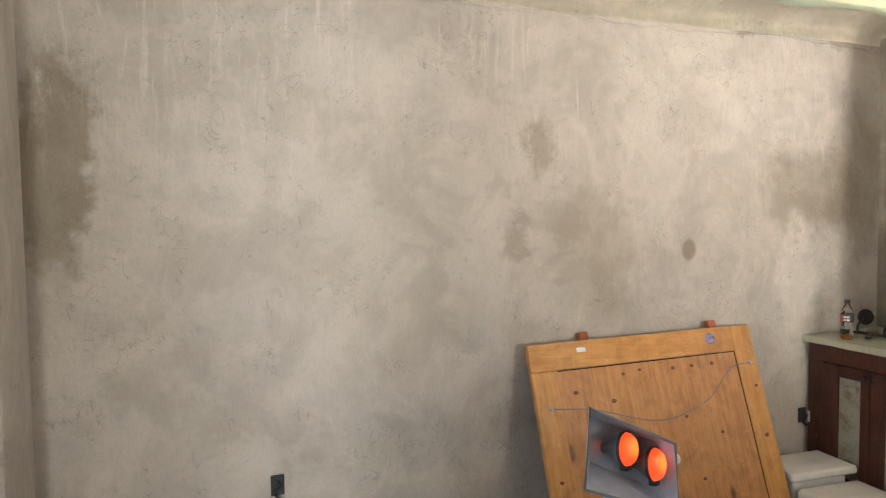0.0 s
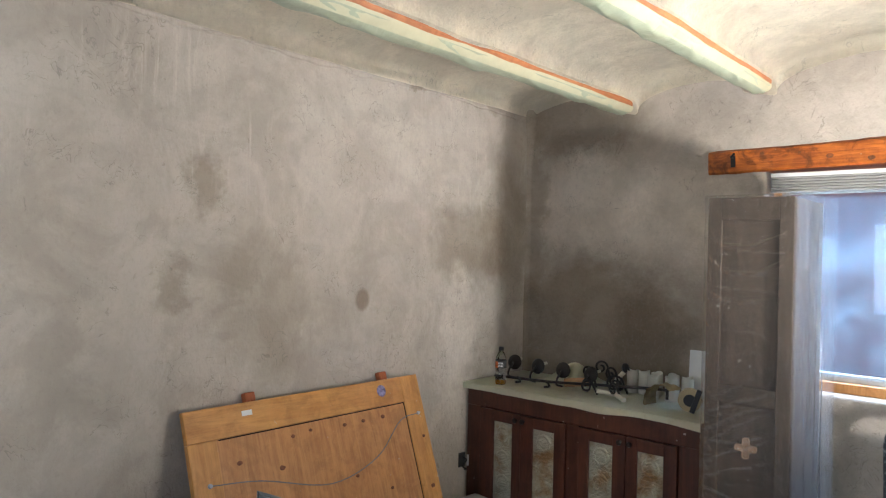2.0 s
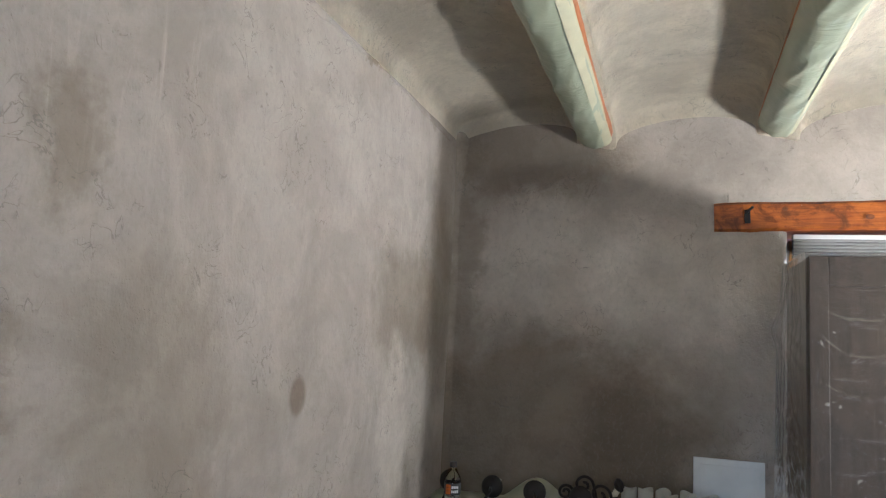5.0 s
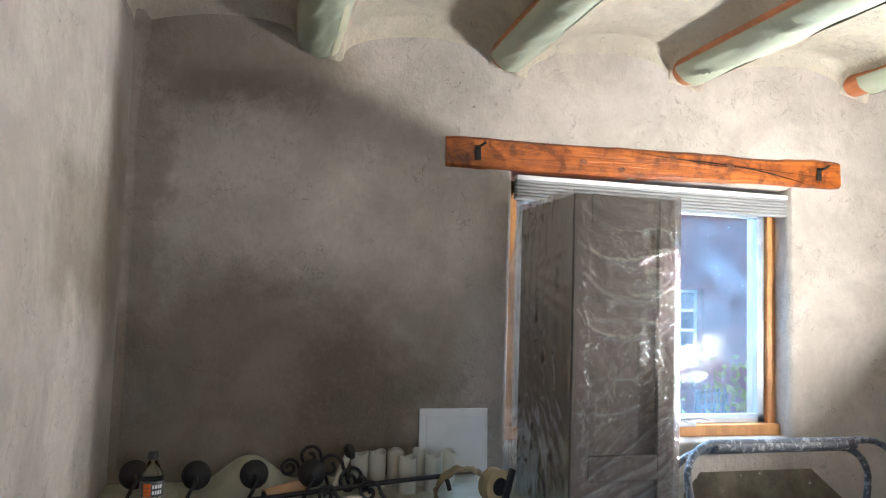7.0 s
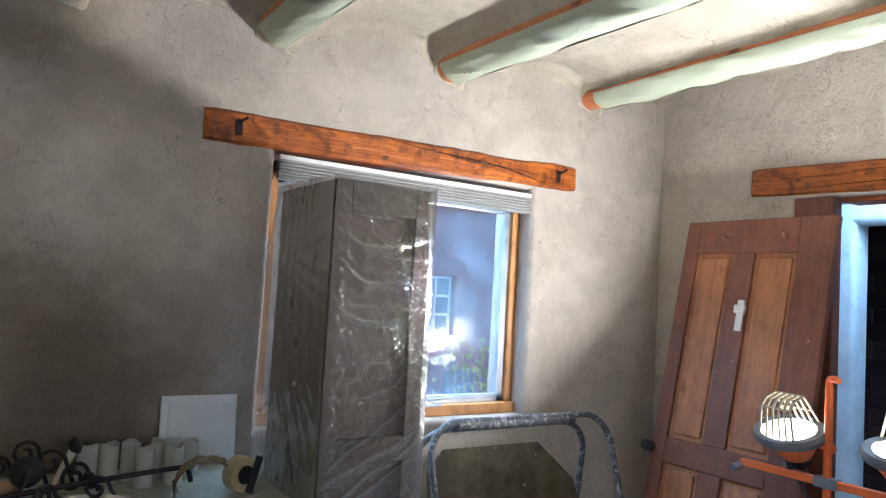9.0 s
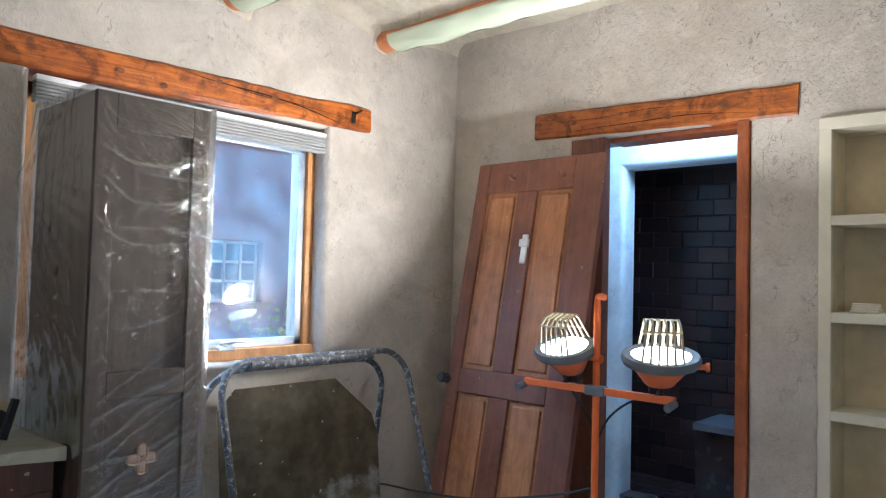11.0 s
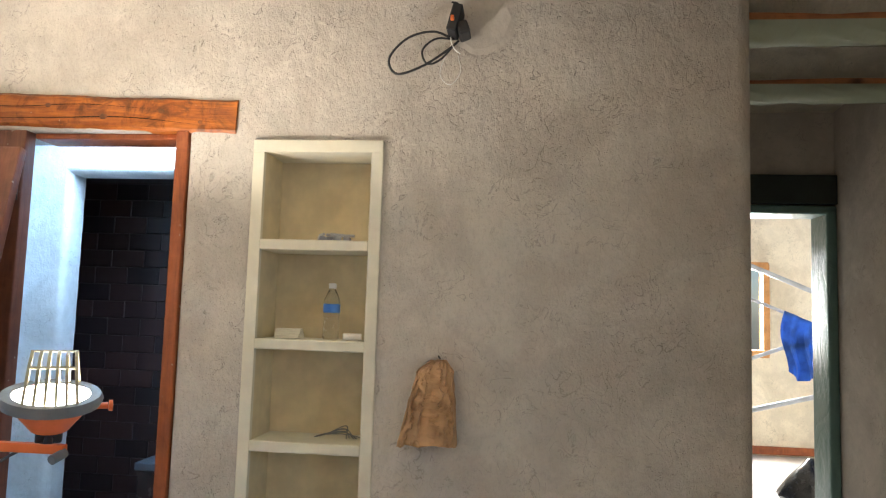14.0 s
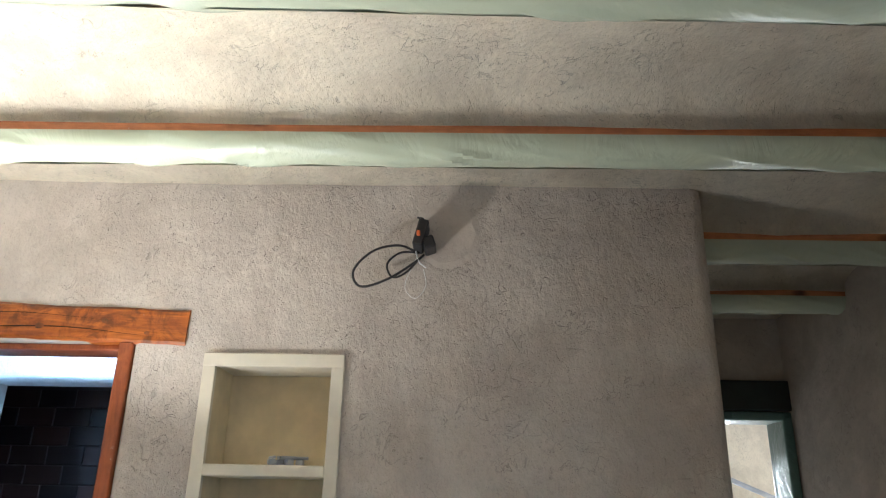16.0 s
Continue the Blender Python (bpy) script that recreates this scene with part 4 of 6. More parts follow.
def front_place(u, v):
    x, z = CX0 - E_ + (CX1 - CX0 + 2 * E_) * u, (CZ + E_) * v
    d = 0.004
    for h, sag, tilt, deep, wide, a, c in SWAGS:
        if a <= u <= c:
            e = (u - a) / (c - a)
            line = h - sag * 4 * e * (1 - e) + tilt * (u - 0.5) + 0.012 * noise.noise(Vector((u * 5, h * 9, 1)))
            d += 0.55 * deep * fold(z - line, wide * 0.55) * min(1, 6 * e * (1 - e)) * (0.6 + 0.8 * abs(noise.noise(Vector((u * 4, h, 6)))))
    for h, slope, deep, wide in SLANTS:
        line = h + slope * (u * 0.39 - 0.15) + 0.015 * noise.noise(Vector((u * 4, h * 7, 8)))
        d += 0.5 * deep * fold(z - line, wide * 0.5) * math.sin(math.pi * min(1, max(0, 0.1 + u))) ** 0.5
    rim_ = max(math.exp(-(u / 0.16) ** 2), 0.8 * math.exp(-((1 - u) / 0.14) ** 2))
    d += 0.006 * rim_ * (1 - abs(noise.noise(Vector((u * 9, z * 22 + u * 6, 4))))) ** 6
    d += 0.0015 * (1 - abs(noise.noise(Vector((u * 3 + 2, z * 13 + u * 2.5, 9))))) ** 9
    d += 0.004 * noise.noise(Vector((u * 2, z * 3, 2)))
    return (x, CY0 - E_ - d * min(1, 14 * u * (1 - u) + 0.12), z)


def west_place(u, v):
    # u from the back edge to the front one; the film hangs out from a pinched point near the top
    z = (CZ + E_) * v
    top = CZ + E_ - z
    out = 0.022 * (1 - u) ** 0.8 * (1 - math.exp(-(top / 0.22) ** 1.5)) + 0.02 * (1 - u) * top / CZ
    pinch = math.atan2(u + 0.05, abs(top - 0.25) + 0.05)
    gather = (1 - abs(noise.noise(Vector((pinch * 11, 0.3 * top, 3))))) ** 5 * 0.009 * min(1, 8 * u * (1 - u))
    pleat = (1 - abs(noise.noise(Vector((u * 9 + 0.5 * top, top * 0.7, 11))))) ** 5 * 0.007 * min(1, 6 * u * (1 - u))
    knot_ = 0.025 * math.exp(-((u - 0.05) / 0.1) ** 2 - ((top - 0.25) / 0.05) ** 2)
    return (CX0 - E_ - out - gather - pleat - knot_, CY1 + 0.02 + (CY0 - E_ - CY1 - 0.02) * u, z)


def east_place(u, v):
    z = (CZ + E_) * v
    pleat = (1 - abs(noise.noise(Vector((u * 6 + z * 0.4, z * 0.8, 21))))) ** 4 * 0.018 * min(1, 6 * u * (1 - u))
    return (CX1 + E_ + 0.05 * u + pleat, CY0 - E_ + (CY1 - CY0 + E_) * u, z)


def top_place(u, v):
    x, y = CX0 - E_ + (CX1 - CX0 + 2 * E_) * u, CY0 - E_ + (CY1 - CY0 + E_) * v
    return (x, y, CZ + E_ + 0.012 * (1 - abs(noise.noise(Vector((x * 9, y * 7, 2))))) ** 4 * min(1, 20 * u * (1 - u) * v * (1 - v)))


wrap_part("front_wrap", front_place, 90, 330, M_WRAP)
wrap_part("side_wrap", west_place, 60, 160, M_WRAP_SIDE)
wrap_part("side_wrap", east_place, 40, 90, M_WRAP_WINDOW_LIT)
wrap_part("top_wrap", top_place, 24, 24, M_WRAP)

# ---- board leaning on the west wall ----
LEAN = math.degrees(math.atan2(0.335, 0.965))
board_m = Matrix.Translation((-0.262, 0, 0)) @ Matrix.Rotation(radians(-LEAN), 4, "Y")
leaning = empty("pine_table_top", board_m, "large honey pine tabletop leaning against the plaster wall", "tabletop")
BL = 1.02
BY0, BY1 = 0.70, 2.045
for k in range(9):
    y0 = BY0 + 0.13 + (BY1 - BY0 - 0.26) * k / 9
    b = bmesh.new()
    span(b, (-0.018, y0, 0.12), (0.0, y0 + (BY1 - BY0 - 0.26) / 9, BL - 0.13), bevel=0.0008, seg=1)
    part("plank", b, M_BOARD, leaning)
for a, c, mt in (((-0.02, BY0, 0), (0.008, BY0 + 0.13, BL - 0.13), M_BOARD_STILE), ((-0.02, BY1 - 0.13, 0), (0.008, BY1, BL), M_BOARD_STILE), ((-0.02, BY0, BL - 0.13), (0.008, BY1 - 0.13, BL), M_BOARD_RAIL), ((-0.02, BY0 + 0.13, 0), (0.008, BY1 - 0.13, 0.12), M_BOARD_RAIL)):
    b = bmesh.new()
    span(b, a, c, bevel=0.004)
    part("rail", b, mt, leaning)
for y in (BY0 + 0.33, BY1 - 0.22):
    b = bmesh.new()
    box(b, (-0.03, y, BL + 0.012), (0.035, 0.05, 0.06), bevel=0.006)
    part("peg", b, M_JAMB, leaning, "rough brown wooden peg")
b = bmesh.new()
tube(b, sweep([(0.012, BY0 + 0.07, BL - 0.3), (0.015, 1.0, BL - 0.33), (0.02, 1.35, BL - 0.42), (0.018, 1.65, BL - 0.36), (0.014, 1.85, BL - 0.22), (0.012, BY1 - 0.05, BL - 0.2)]), 0.0025, 6)
part("wire", b, M_GREY, leaning, "thin slack hanging wire")
for y, z in ((BY0 + 0.07, BL - 0.3), (BY1 - 0.05, BL - 0.2)):
    b = bmesh.new()
    lathe(b, [(0, 0.012), (0.008, 0.01), (0.01, 0.0)], Matrix.Translation((0.008, y, z)) @ Matrix.Rotation(radians(90), 4, "Y"), 10)
    part("screw_eye", b, M_STEEL, leaning, "", True)

# near-black strips over the panel seams, painting the shade in the gaps
for a, c in (((0.0005, BY0 + 0.14, BL - 0.136), (0.003, BY1 - 0.13, BL - 0.1305)), ((0.0005, BY1 - 0.1345, 0.15), (0.003, BY1 - 0.1305, BL - 0.136))):
    b = bmesh.new()
    span(b, a, c)
    part("gap", b, M_CREVICE_SHADE, leaning, "dark shrinkage gap")
knots(leaning, [(0.92, 0.78, 0.011), (1.1, 0.5, 0.009), (1.12, 0.72, 0.012), (1.3, 0.85, 0.008), (1.38, 0.45, 0.012), (1.52, 0.6, 0.009), (1.5, 0.84, 0.01), (1.62, 0.84, 0.01), (1.75, 0.84, 0.011), (1.72, 0.5, 0.009), (1.2, 0.84, 0.009), (1.0, 0.3, 0.012), (1.55, 0.3, 0.01)], 0.0015, "y")
knots(leaning, [(2.0, 0.7, 0.009), (1.99, 0.45, 0.012), (0.76, 0.4, 0.009)], 0.0095, "y")
b = bmesh.new()
box(b, (0.0095, 0.985, BL - 0.045), (0.002, 0.05, 0.022), bevel=0.0008)
part("sticker", b, M_WHITE, leaning, "small torn white sticker")
b = bmesh.new()
lathe(b, [(0.03, 0.0), (0.028, 0.001), (0, 0.0012)], Matrix.Translation((0.0085, 1.77, BL - 0.055)) @ Matrix.Rotation(radians(90), 4, "Y"), 18)
part("ink_spot", b, plain("blue_chalk", (0.24, 0.22, 0.42), 0.8, vary=0.5, scale=60), leaning, "smudged blue mark")

# ---- leaning door ----
door_lean = math.degrees(math.atan2(0.40, 1.97))
leaf = empty("door_leaf", Matrix.Translation((2.575, 2.445, 0)) @ Matrix.Rotation(radians(door_lean), 4, "Y"), "red-brown four-panel wooden door leaning off its hinges", "door")
W2, HL = 0.39, 2.03
LY = [-W2, -W2 + 0.165, -0.015, 0.105, W2 - 0.08, W2]
for n_, a, c in (("stile", (0, LY[0], 0), (0.04, LY[1], HL)), ("stile", (0, LY[4], 0), (0.04, LY[5], HL)), ("rail", (0, LY[1], HL - 0.17), (0.04, LY[4], HL)), ("rail", (0, LY[1], 0.8), (0.04, LY[4], 0.925)), ("rail", (0, LY[1], 0), (0.04, LY[4], 0.22)), ("muntin", (0, LY[2], 0.925), (0.04, LY[3], HL - 0.17)), ("muntin", (0, LY[2], 0.22), (0.04, LY[3], 0.8))):
    b = bmesh.new()
    span(b, a, c, bevel=0.005)
    part(n_, b, M_DOOR, leaf)
for y0, y1 in ((LY[1], LY[2]), (LY[3], LY[4])):
    for z0, z1 in ((0.22, 0.8), (0.925, HL - 0.17)):
        b = bmesh.new()
        span(b, (0.016, y0, z0), (0.028, y1, z1))
        span(b, (0.008, y0 + 0.022, z0 + 0.022), (0.02, y1 - 0.022, z1 - 0.022), bevel=0.008)
        part("panel", b, M_DOOR_PANEL, leaf, "lighter orange-brown panel")
b = bmesh.new()
lathe(b, [(0, 0.06), (0.022, 0.056), (0.028, 0.04), (0.02, 0.028), (0.01, 0.02), (0.01, 0.006), (0.026, 0.004), (0.026, 0)], Matrix.Translation((0, W2 - 0.0, 0.86)) @ Matrix.Rotation(radians(-90), 4, "Y"), 18)
part("door_knob", b, M_BLACK, leaf, "black round knob", True)
for y in (-0.17, 0.14):
    b = bmesh.new()
    tube(b, sweep([(0, y, HL - 0.1), (-0.03, y, HL - 0.105), (-0.045, y, HL - 0.085)]), 0.007, 8)
    part("coat_peg", b, M_DOOR, leaf)
b = bmesh.new()
box(b, (-0.006, 0.01, 1.55), (0.012, 0.035, 0.15), bevel=0.004)
box(b, (-0.01, 0.012, 1.58), (0.016, 0.055, 0.04), bevel=0.004)
part("hook_plate", b, M_WHITE, leaf, "white painted hook plate")

# ---- work light ----
WX, WY = 2.62, 1.885
work = empty("work_light", pose(WX, WY, 0), "orange twin-head work light on a stand, switched on", "work light")
for z0, z1, r, mt, n_ in ((0.05, 1.27, 0.015, M_ORANGE, "pole"), (0.36, 0.42, 0.022, M_GREY, "collar"), (0.27, 0.33, 0.022, M_GREY, "collar"), (0.05, 0.42, 0.019, M_ORANGE, "outer_pole")):
    b = bmesh.new()
    lathe(b, [(0, z0), (r, z0), (r, z1), (0, z1)], None, 16)
    part(n_, b, mt, work, "", True)
for k in range(3):
    a0 = radians(40 + 120 * k)
    b = bmesh.new()
    tube(b, [(0, 0, 0.3), (0.33 * math.cos(a0), 0.33 * math.sin(a0), 0.012)], 0.011, 10)
    part("leg", b, M_ORANGE, work, "", True)
b = bmesh.new()
span(b, (-0.015, -0.345, 0.895), (0.015, 0.36, 0.925), bevel=0.003)
part("crossbar", b, M_ORANGE, work)
b = bmesh.new()
box(b, (0, 0, 0.91), (0.045, 0.09, 0.04), bevel=0.004)
part("bar_clamp", b, M_GREY, work)
b = bmesh.new()
tube(b, sweep([(0, 0, 1.2), (0, 0.0, 1.29), (-0.01, -0.02, 1.305), (-0.02, -0.045, 1.30)]), 0.013, 10)
part("hook_handle", b, M_ORANGE, work, "", True)
for y in (-0.345, 0.36):
    b = bmesh.new()
    tube(b, [(-0.0, y, 0.90), (-0.05, y + 0.01, 0.885)], 0.016, 10)
    part("bar_knob", b, M_GREY, work, "", True)


def lamp_head(y, rz, tilt, aim):
    m = Matrix.Translation((0, y, 1.07)) @ Matrix.Rotation(radians(rz), 4, "Z") @ Matrix.Rotation(radians(tilt), 4, "Y")
    b = bmesh.new()
    lathe(b, [(0, -0.11), (0.05, -0.11), (0.075, -0.07), (0.11, -0.015), (0.115, 0.0)], m @ Matrix.Diagonal((0.85, 1.15, 1, 1)), 24)
    head = part("lamp_head", b, M_ORANGE, work, "", True)
    b = bmesh.new()
    lathe(b, [(0.105, -0.02), (0.128, -0.02), (0.135, 0.0), (0.128, 0.018), (0.10, 0.016)], m @ Matrix.Diagonal((0.85, 1.15, 1, 1)), 28)
    part("bezel", b, M_GREY, head, "grey rubber bezel", True)
    b = bmesh.new()
    lathe(b, [(0.108, 0.008), (0.06, 0.014), (0, 0.016)], m @ Matrix.Diagonal((0.85, 1.15, 1, 1)), 28)
    part("lens", b, M_LENS, head, "glowing white lens", True)
    for k in range(6):
        yy = -0.078 + 0.156 * k / 5
        b = bmesh.new()
        pts = [(0.088, yy, 0.012), (0.066, yy * 0.84, 0.132), (0.056, yy * 0.82, 0.145), (0.0, yy * 0.82, 0.148), (-0.035, yy * 0.86, 0.126), (-0.078, yy, 0.012)]
        rib = [[b.verts.new(m @ Vector((x * f, y + e, z * f))) for e, f in ((-0.0045, 1), (0.0045, 1), (0.0045, 0.95), (-0.0045, 0.95))] for x, y, z in pts]
        for p, q in zip(rib, rib[1:]):
            for n_ in range(4):
                b.faces.new((p[n_], p[(n_ + 1) % 4], q[(n_ + 1) % 4], q[n_]))
        b.faces.new(rib[0][::-1])
        b.faces.new(rib[-1])
        part("guard_bar", b, M_CAGE, head, "cream guard rib")
    for xx, zz, ww in ((0.06, 0.14, 0.07), (0.078, 0.07, 0.075), (-0.036, 0.126, 0.07)):
        b = bmesh.new()
        tube(b, [m @ Vector(q) for q in ((xx, -ww, zz), (xx, ww, zz))], 0.004, 6)
        part("guard_bar", b, M_CAGE, head, "cream guard rib", True)
    b = bmesh.new()
    tube(b, [m @ Vector(q) for q in ((0, -0.125, -0.03), (0, -0.17, -0.03))], 0.011, 10)
    lathe(b, [(0, 0), (0.018, 0.002), (0.018, 0.014), (0, 0.016)], m @ Matrix.Translation((0, -0.17, -0.03)) @ Matrix.Rotation(radians(90), 4, "X"), 12)
    part("tilt_knob", b, M_ORANGE, head, "", True)
    b = bmesh.new()
    box(b, (0, 0, -0.125), (0.06, 0.08, 0.05), m, bevel=0.008)
    tube(b, [m @ Vector((0, 0, -0.12)), (0, y, 0.92)], 0.014, 10)
    part("junction_box", b, M_BLACK, head)
    spot = work.matrix_basis @ m @ Vector((0, 0, 0.165))
    lamp = area_lamp("work_lamp", look(spot, spot + Vector(aim)), WORK_POWER, 0.15, 0.2, (1.0, 0.89, 0.74), "ELLIPSE", 148)
    return lamp


lamp_head(0.155, -8, -26, (-0.63, 0.30, 0.71))
lamp_head(-0.285, 32, -20, (-0.50, -0.15, 0.85))
b = bmesh.new()
for pts in ([(0, 0.15, 0.93), (0.01, 0.08, 0.84), (0.02, 0.02, 0.74), (0.02, -0.0, 0.6), (0.015, 0.03, 0.5), (0.02, 0.0, 0.40)], [(0, -0.28, 0.93), (0.01, -0.15, 0.88), (0.02, -0.05, 0.8), (0.02, 0.0, 0.7)]):
    tube(b, sweep(pts), 0.005, 8)
part("cable", b, M_BLACK, work, "black rubber cable", True)
b = bmesh.new()
tube(b, sweep([(2.63, 1.90, 0.5), (2.6, 2.1, 0.43), (2.5, 2.45, 0.36), (2.4, 2.7, 0.36), (2.3, 2.95, 0.36), (2.25, 3.05, 0.2), (2.25, 3.05, 0.01)]), 0.005, 8)
tagged(part("extension_cable", b, M_BLACK, None, "", True), "black power cable slung from the work light", "cable")

# ---- heat lamp ----
heat = empty("heat_lamp", pose(0.33, 0.57, 0), "grey sheet-metal drying lamp with two glowing orange bulbs", "heat lamp")
rim = [(0.04, -0.18, 0.955), (0.04, 0.165, 0.79), (0.04, 0.185, 0.54), (0.04, -0.20, 0.69)]
back = [(-0.085, -0.09, 0.885), (-0.085, 0.115, 0.785), (-0.085, 0.12, 0.62), (-0.085, -0.095, 0.725)]


def slab(quad, t):
    """A thin plate on four corners."""
    b = bmesh.new()
    q = [Vector(v) for v in quad]
    nrm = (q[1] - q[0]).cross(q[3] - q[0]).normalized() * t
    lo, hi = [b.verts.new(v) for v in q], [b.verts.new(v + nrm) for v in q]
    b.faces.new(lo)
    b.faces.new(hi[::-1])
    for k in range(4):
        b.faces.new((lo[k], lo[(k + 1) % 4], hi[(k + 1) % 4], hi[k]))
    return b


for k, n_ in enumerate(("top_panel", "side_panel", "bottom_panel", "side_panel")):
    part(n_, slab((rim[k], rim[(k + 1) % 4], back[(k + 1) % 4], back[k]), 0.003), M_STEEL, heat)
part("back_panel", slab(back, 0.003), M_STEEL, heat)
b = bmesh.new()
tube(b, rim, 0.006, 8, True)
part("rim", b, M_GREY, heat, "folded dark edge", True)
for y, z in ((-0.03, 0.775), (0.088, 0.705)):
    m = Matrix.Translation((-0.07, y - 0.022, z)) @ Matrix.Rotation(radians(26), 4, "Z") @ Matrix.Rotation(radians(82), 4, "Y")
    b = bmesh.new()
    lathe(b, [(0.018, 0), (0.02, 0.02), (0.03, 0.04), (0.052, 0.07), (0.058, 0.085)], m, 24)
    bulb = part("bulb", b, M_GREY, heat, "dark reflector bulb", True)
    b = bmesh.new()
    lathe(b, [(0.0565, 0.084), (0.053, 0.098), (0.043, 0.111), (0.026, 0.12), (0.012, 0.123), (0, 0.124)], m, 24)
    part("bulb_face", b, M_HEAT, bulb, "glowing orange glass face", True)
    b = bmesh.new()
    lathe(b, [(0.0565, 0.080), (0.061, 0.082), (0.061, 0.09), (0.0565, 0.092)], m, 24)
    part("ring", b, M_BLACK, bulb, "", True)
    b = bmesh.new()
    box(b, (0.062, 0, 0.078), (0.02, 0.03, 0.03), m, bevel=0.004)
    part("clip", b, M_BLACK, bulb, "black spring clip")
b = bmesh.new()
lathe(b, [(0, 0), (0.02, 0.002), (0.024, 0.02), (0.016, 0.035), (0, 0.036)], Matrix.Translation((0.0, 0.175, 0.72)) @ Matrix.Rotation(radians(-90), 4, "X"), 14)
part("end_knob", b, M_CREAM, heat, "pale end fitting", True)
b = bmesh.new()
tube(b, [(-0.09, 0.01, 0.76), (-0.13, 0.01, 0.74), (-0.13, 0.01, 0.25)], 0.014, 12)
part("post", b, M_STEEL, heat, "", True)
for k in range(3):
    a0 = radians(20 + 120 * k)
    b = bmesh.new()
    tube(b, [(-0.13, 0.01, 0.3), (-0.13 + 0.24 * math.cos(a0), 0.01 + 0.24 * math.sin(a0), 0.01)], 0.01, 10)
    part("leg", b, M_STEEL, heat, "", True)

# ---- cistern parts on the floor ----
def rounded(name, c, size, bev, mat, label, category, rz=0):
    b = bmesh.new()
    box(b, (0, 0, size[2] / 2), size, bevel=bev, seg=4)
    ob = tagged(part(name, b, mat, None, "", True), label, category)
    ob.matrix_basis = pose(*c, 0, 0, rz)
    return ob


tank = empty("toilet_cistern", pose(-0.14, 2.27, 0, 0, 0, -6), "white ceramic toilet cistern standing on the floor", "cistern")
b = bmesh.new()
box(b, (0, 0, 0.085), (0.30, 0.40, 0.17), bevel=0.03, seg=4)
part("tank", b, M_CERAMIC, tank, "", True)
b = bmesh.new()
lathe(b, [(0, 0.03), (0.018, 0.028), (0.022, 0.01), (0.03, 0.0)], Matrix.Translation((0.15, 0.06, 0.1)) @ Matrix.Rotation(radians(90), 4, "Y"), 16)
part("flush_boss", b, M_CERAMIC, tank, "", True)
lid_m = pose(-0.43, 2.29, 0.0, 0, 0, -6)
seat = empty("toilet_seat_box", lid_m, "white ceramic cistern with its lid laid on, by the wall", "cistern")
b = bmesh.new()
box(b, (0, 0, 0.095), (0.22, 0.36, 0.19), bevel=0.03, seg=4)
part("tank", b, M_CERAMIC, seat, "", True)
b = bmesh.new()
box(b, (0.01, 0, 0.215), (0.27, 0.42, 0.045), bevel=0.016, seg=4)
part("lid", b, M_CERAMIC, seat, "slightly domed lid", True)

# ---- wall sockets ----
def socket(y, z, white):
    ob = empty("wall_socket", pose(XW, y, z), "open wall socket box with loose black wiring", "socket")
    b = bmesh.new()
    box(b, (0.003, 0, 0), (0.012, 0.055, 0.085), bevel=0.004)
    part("box", b, M_BLACK, ob)
    b = bmesh.new()
    tube(b, sweep([(0.008, 0.0, 0.02), (0.03, 0.01, 0.0), (0.02, -0.015, -0.03), (0.035, 0.005, -0.05), (0.01, 0.02, -0.06)]), 0.005, 8)
    part("wire", b, M_BLACK, ob, "", True)
    if white:
        b = bmesh.new()
        box(b, (0.025, 0.045, -0.005), (0.022, 0.032, 0.07), bevel=0.005)
        part("receptacle", b, M_WHITE, ob, "pale plastic receptacle")
    return ob


socket(-0.435, 0.47, False)
socket(2.535, 0.395, True)

# ---- trestle and board under the window ----
M_CRUST = Nodes("plaster_spattered_steel")
_k = M_CRUST.ramp(M_CRUST.noise(M_CRUST.obj(), 34, 8, 0.72, 0.4), 0.5, 0.62)
_h = M_CRUST.noise(M_CRUST.obj(), 60, 4)
M_CRUST = M_CRUST.done(M_CRUST.mix(_k, (0.07, 0.078, 0.09), (0.4, 0.4, 0.4)), 0.42, M_CRUST.bump(M_CRUST.math("ADD", _k, _h), 0.6, 0.006))


def hoop(y_top, y_foot, x0, x1, top, rad):
    """Points of a bent tube: a foot, up, across and down, its plane leaning."""
    flat = [(x0, 0.012), (x0, top - rad)] + [(x0 + rad - rad * math.cos(a), top - rad + rad * math.sin(a)) for a in (radians(k * 15) for k in range(1, 6))]
    flat += [(x0 + rad, top), ((x0 + x1) / 2, top), (x1 - rad, top)]
    flat += [(x1 - rad + rad * math.sin(a), top - rad + rad * math.cos(a)) for a in (radians(k * 15) for k in range(1, 6))] + [(x1, top - rad), (x1, 0.012)]
    return [(x, y_foot + (y_top - y_foot) * z / top, z) for x, z in flat]


trestle = empty("folding_trestle", pose(0, 0, 0), "folding steel trestle crusted with plaster under the window", "trestle")
for y_top, y_foot, x0, x1, top, rad in ((2.93, 2.62, 1.47, 2.515, 1.0, 0.15), (2.96, 3.09, 1.43, 2.42, 0.965, 0.17)):
    b = bmesh.new()
    tube(b, hoop(y_top, y_foot, x0, x1, top, rad), 0.0145, 12)
    part("hoop", b, M_CRUST, trestle, "", True)
b = bmesh.new()
tube(b, [(1.62, 2.935, 0.985), (2.3, 2.935, 0.985)], 0.024, 12)
part("sleeve", b, M_CRUST, trestle, "", True)

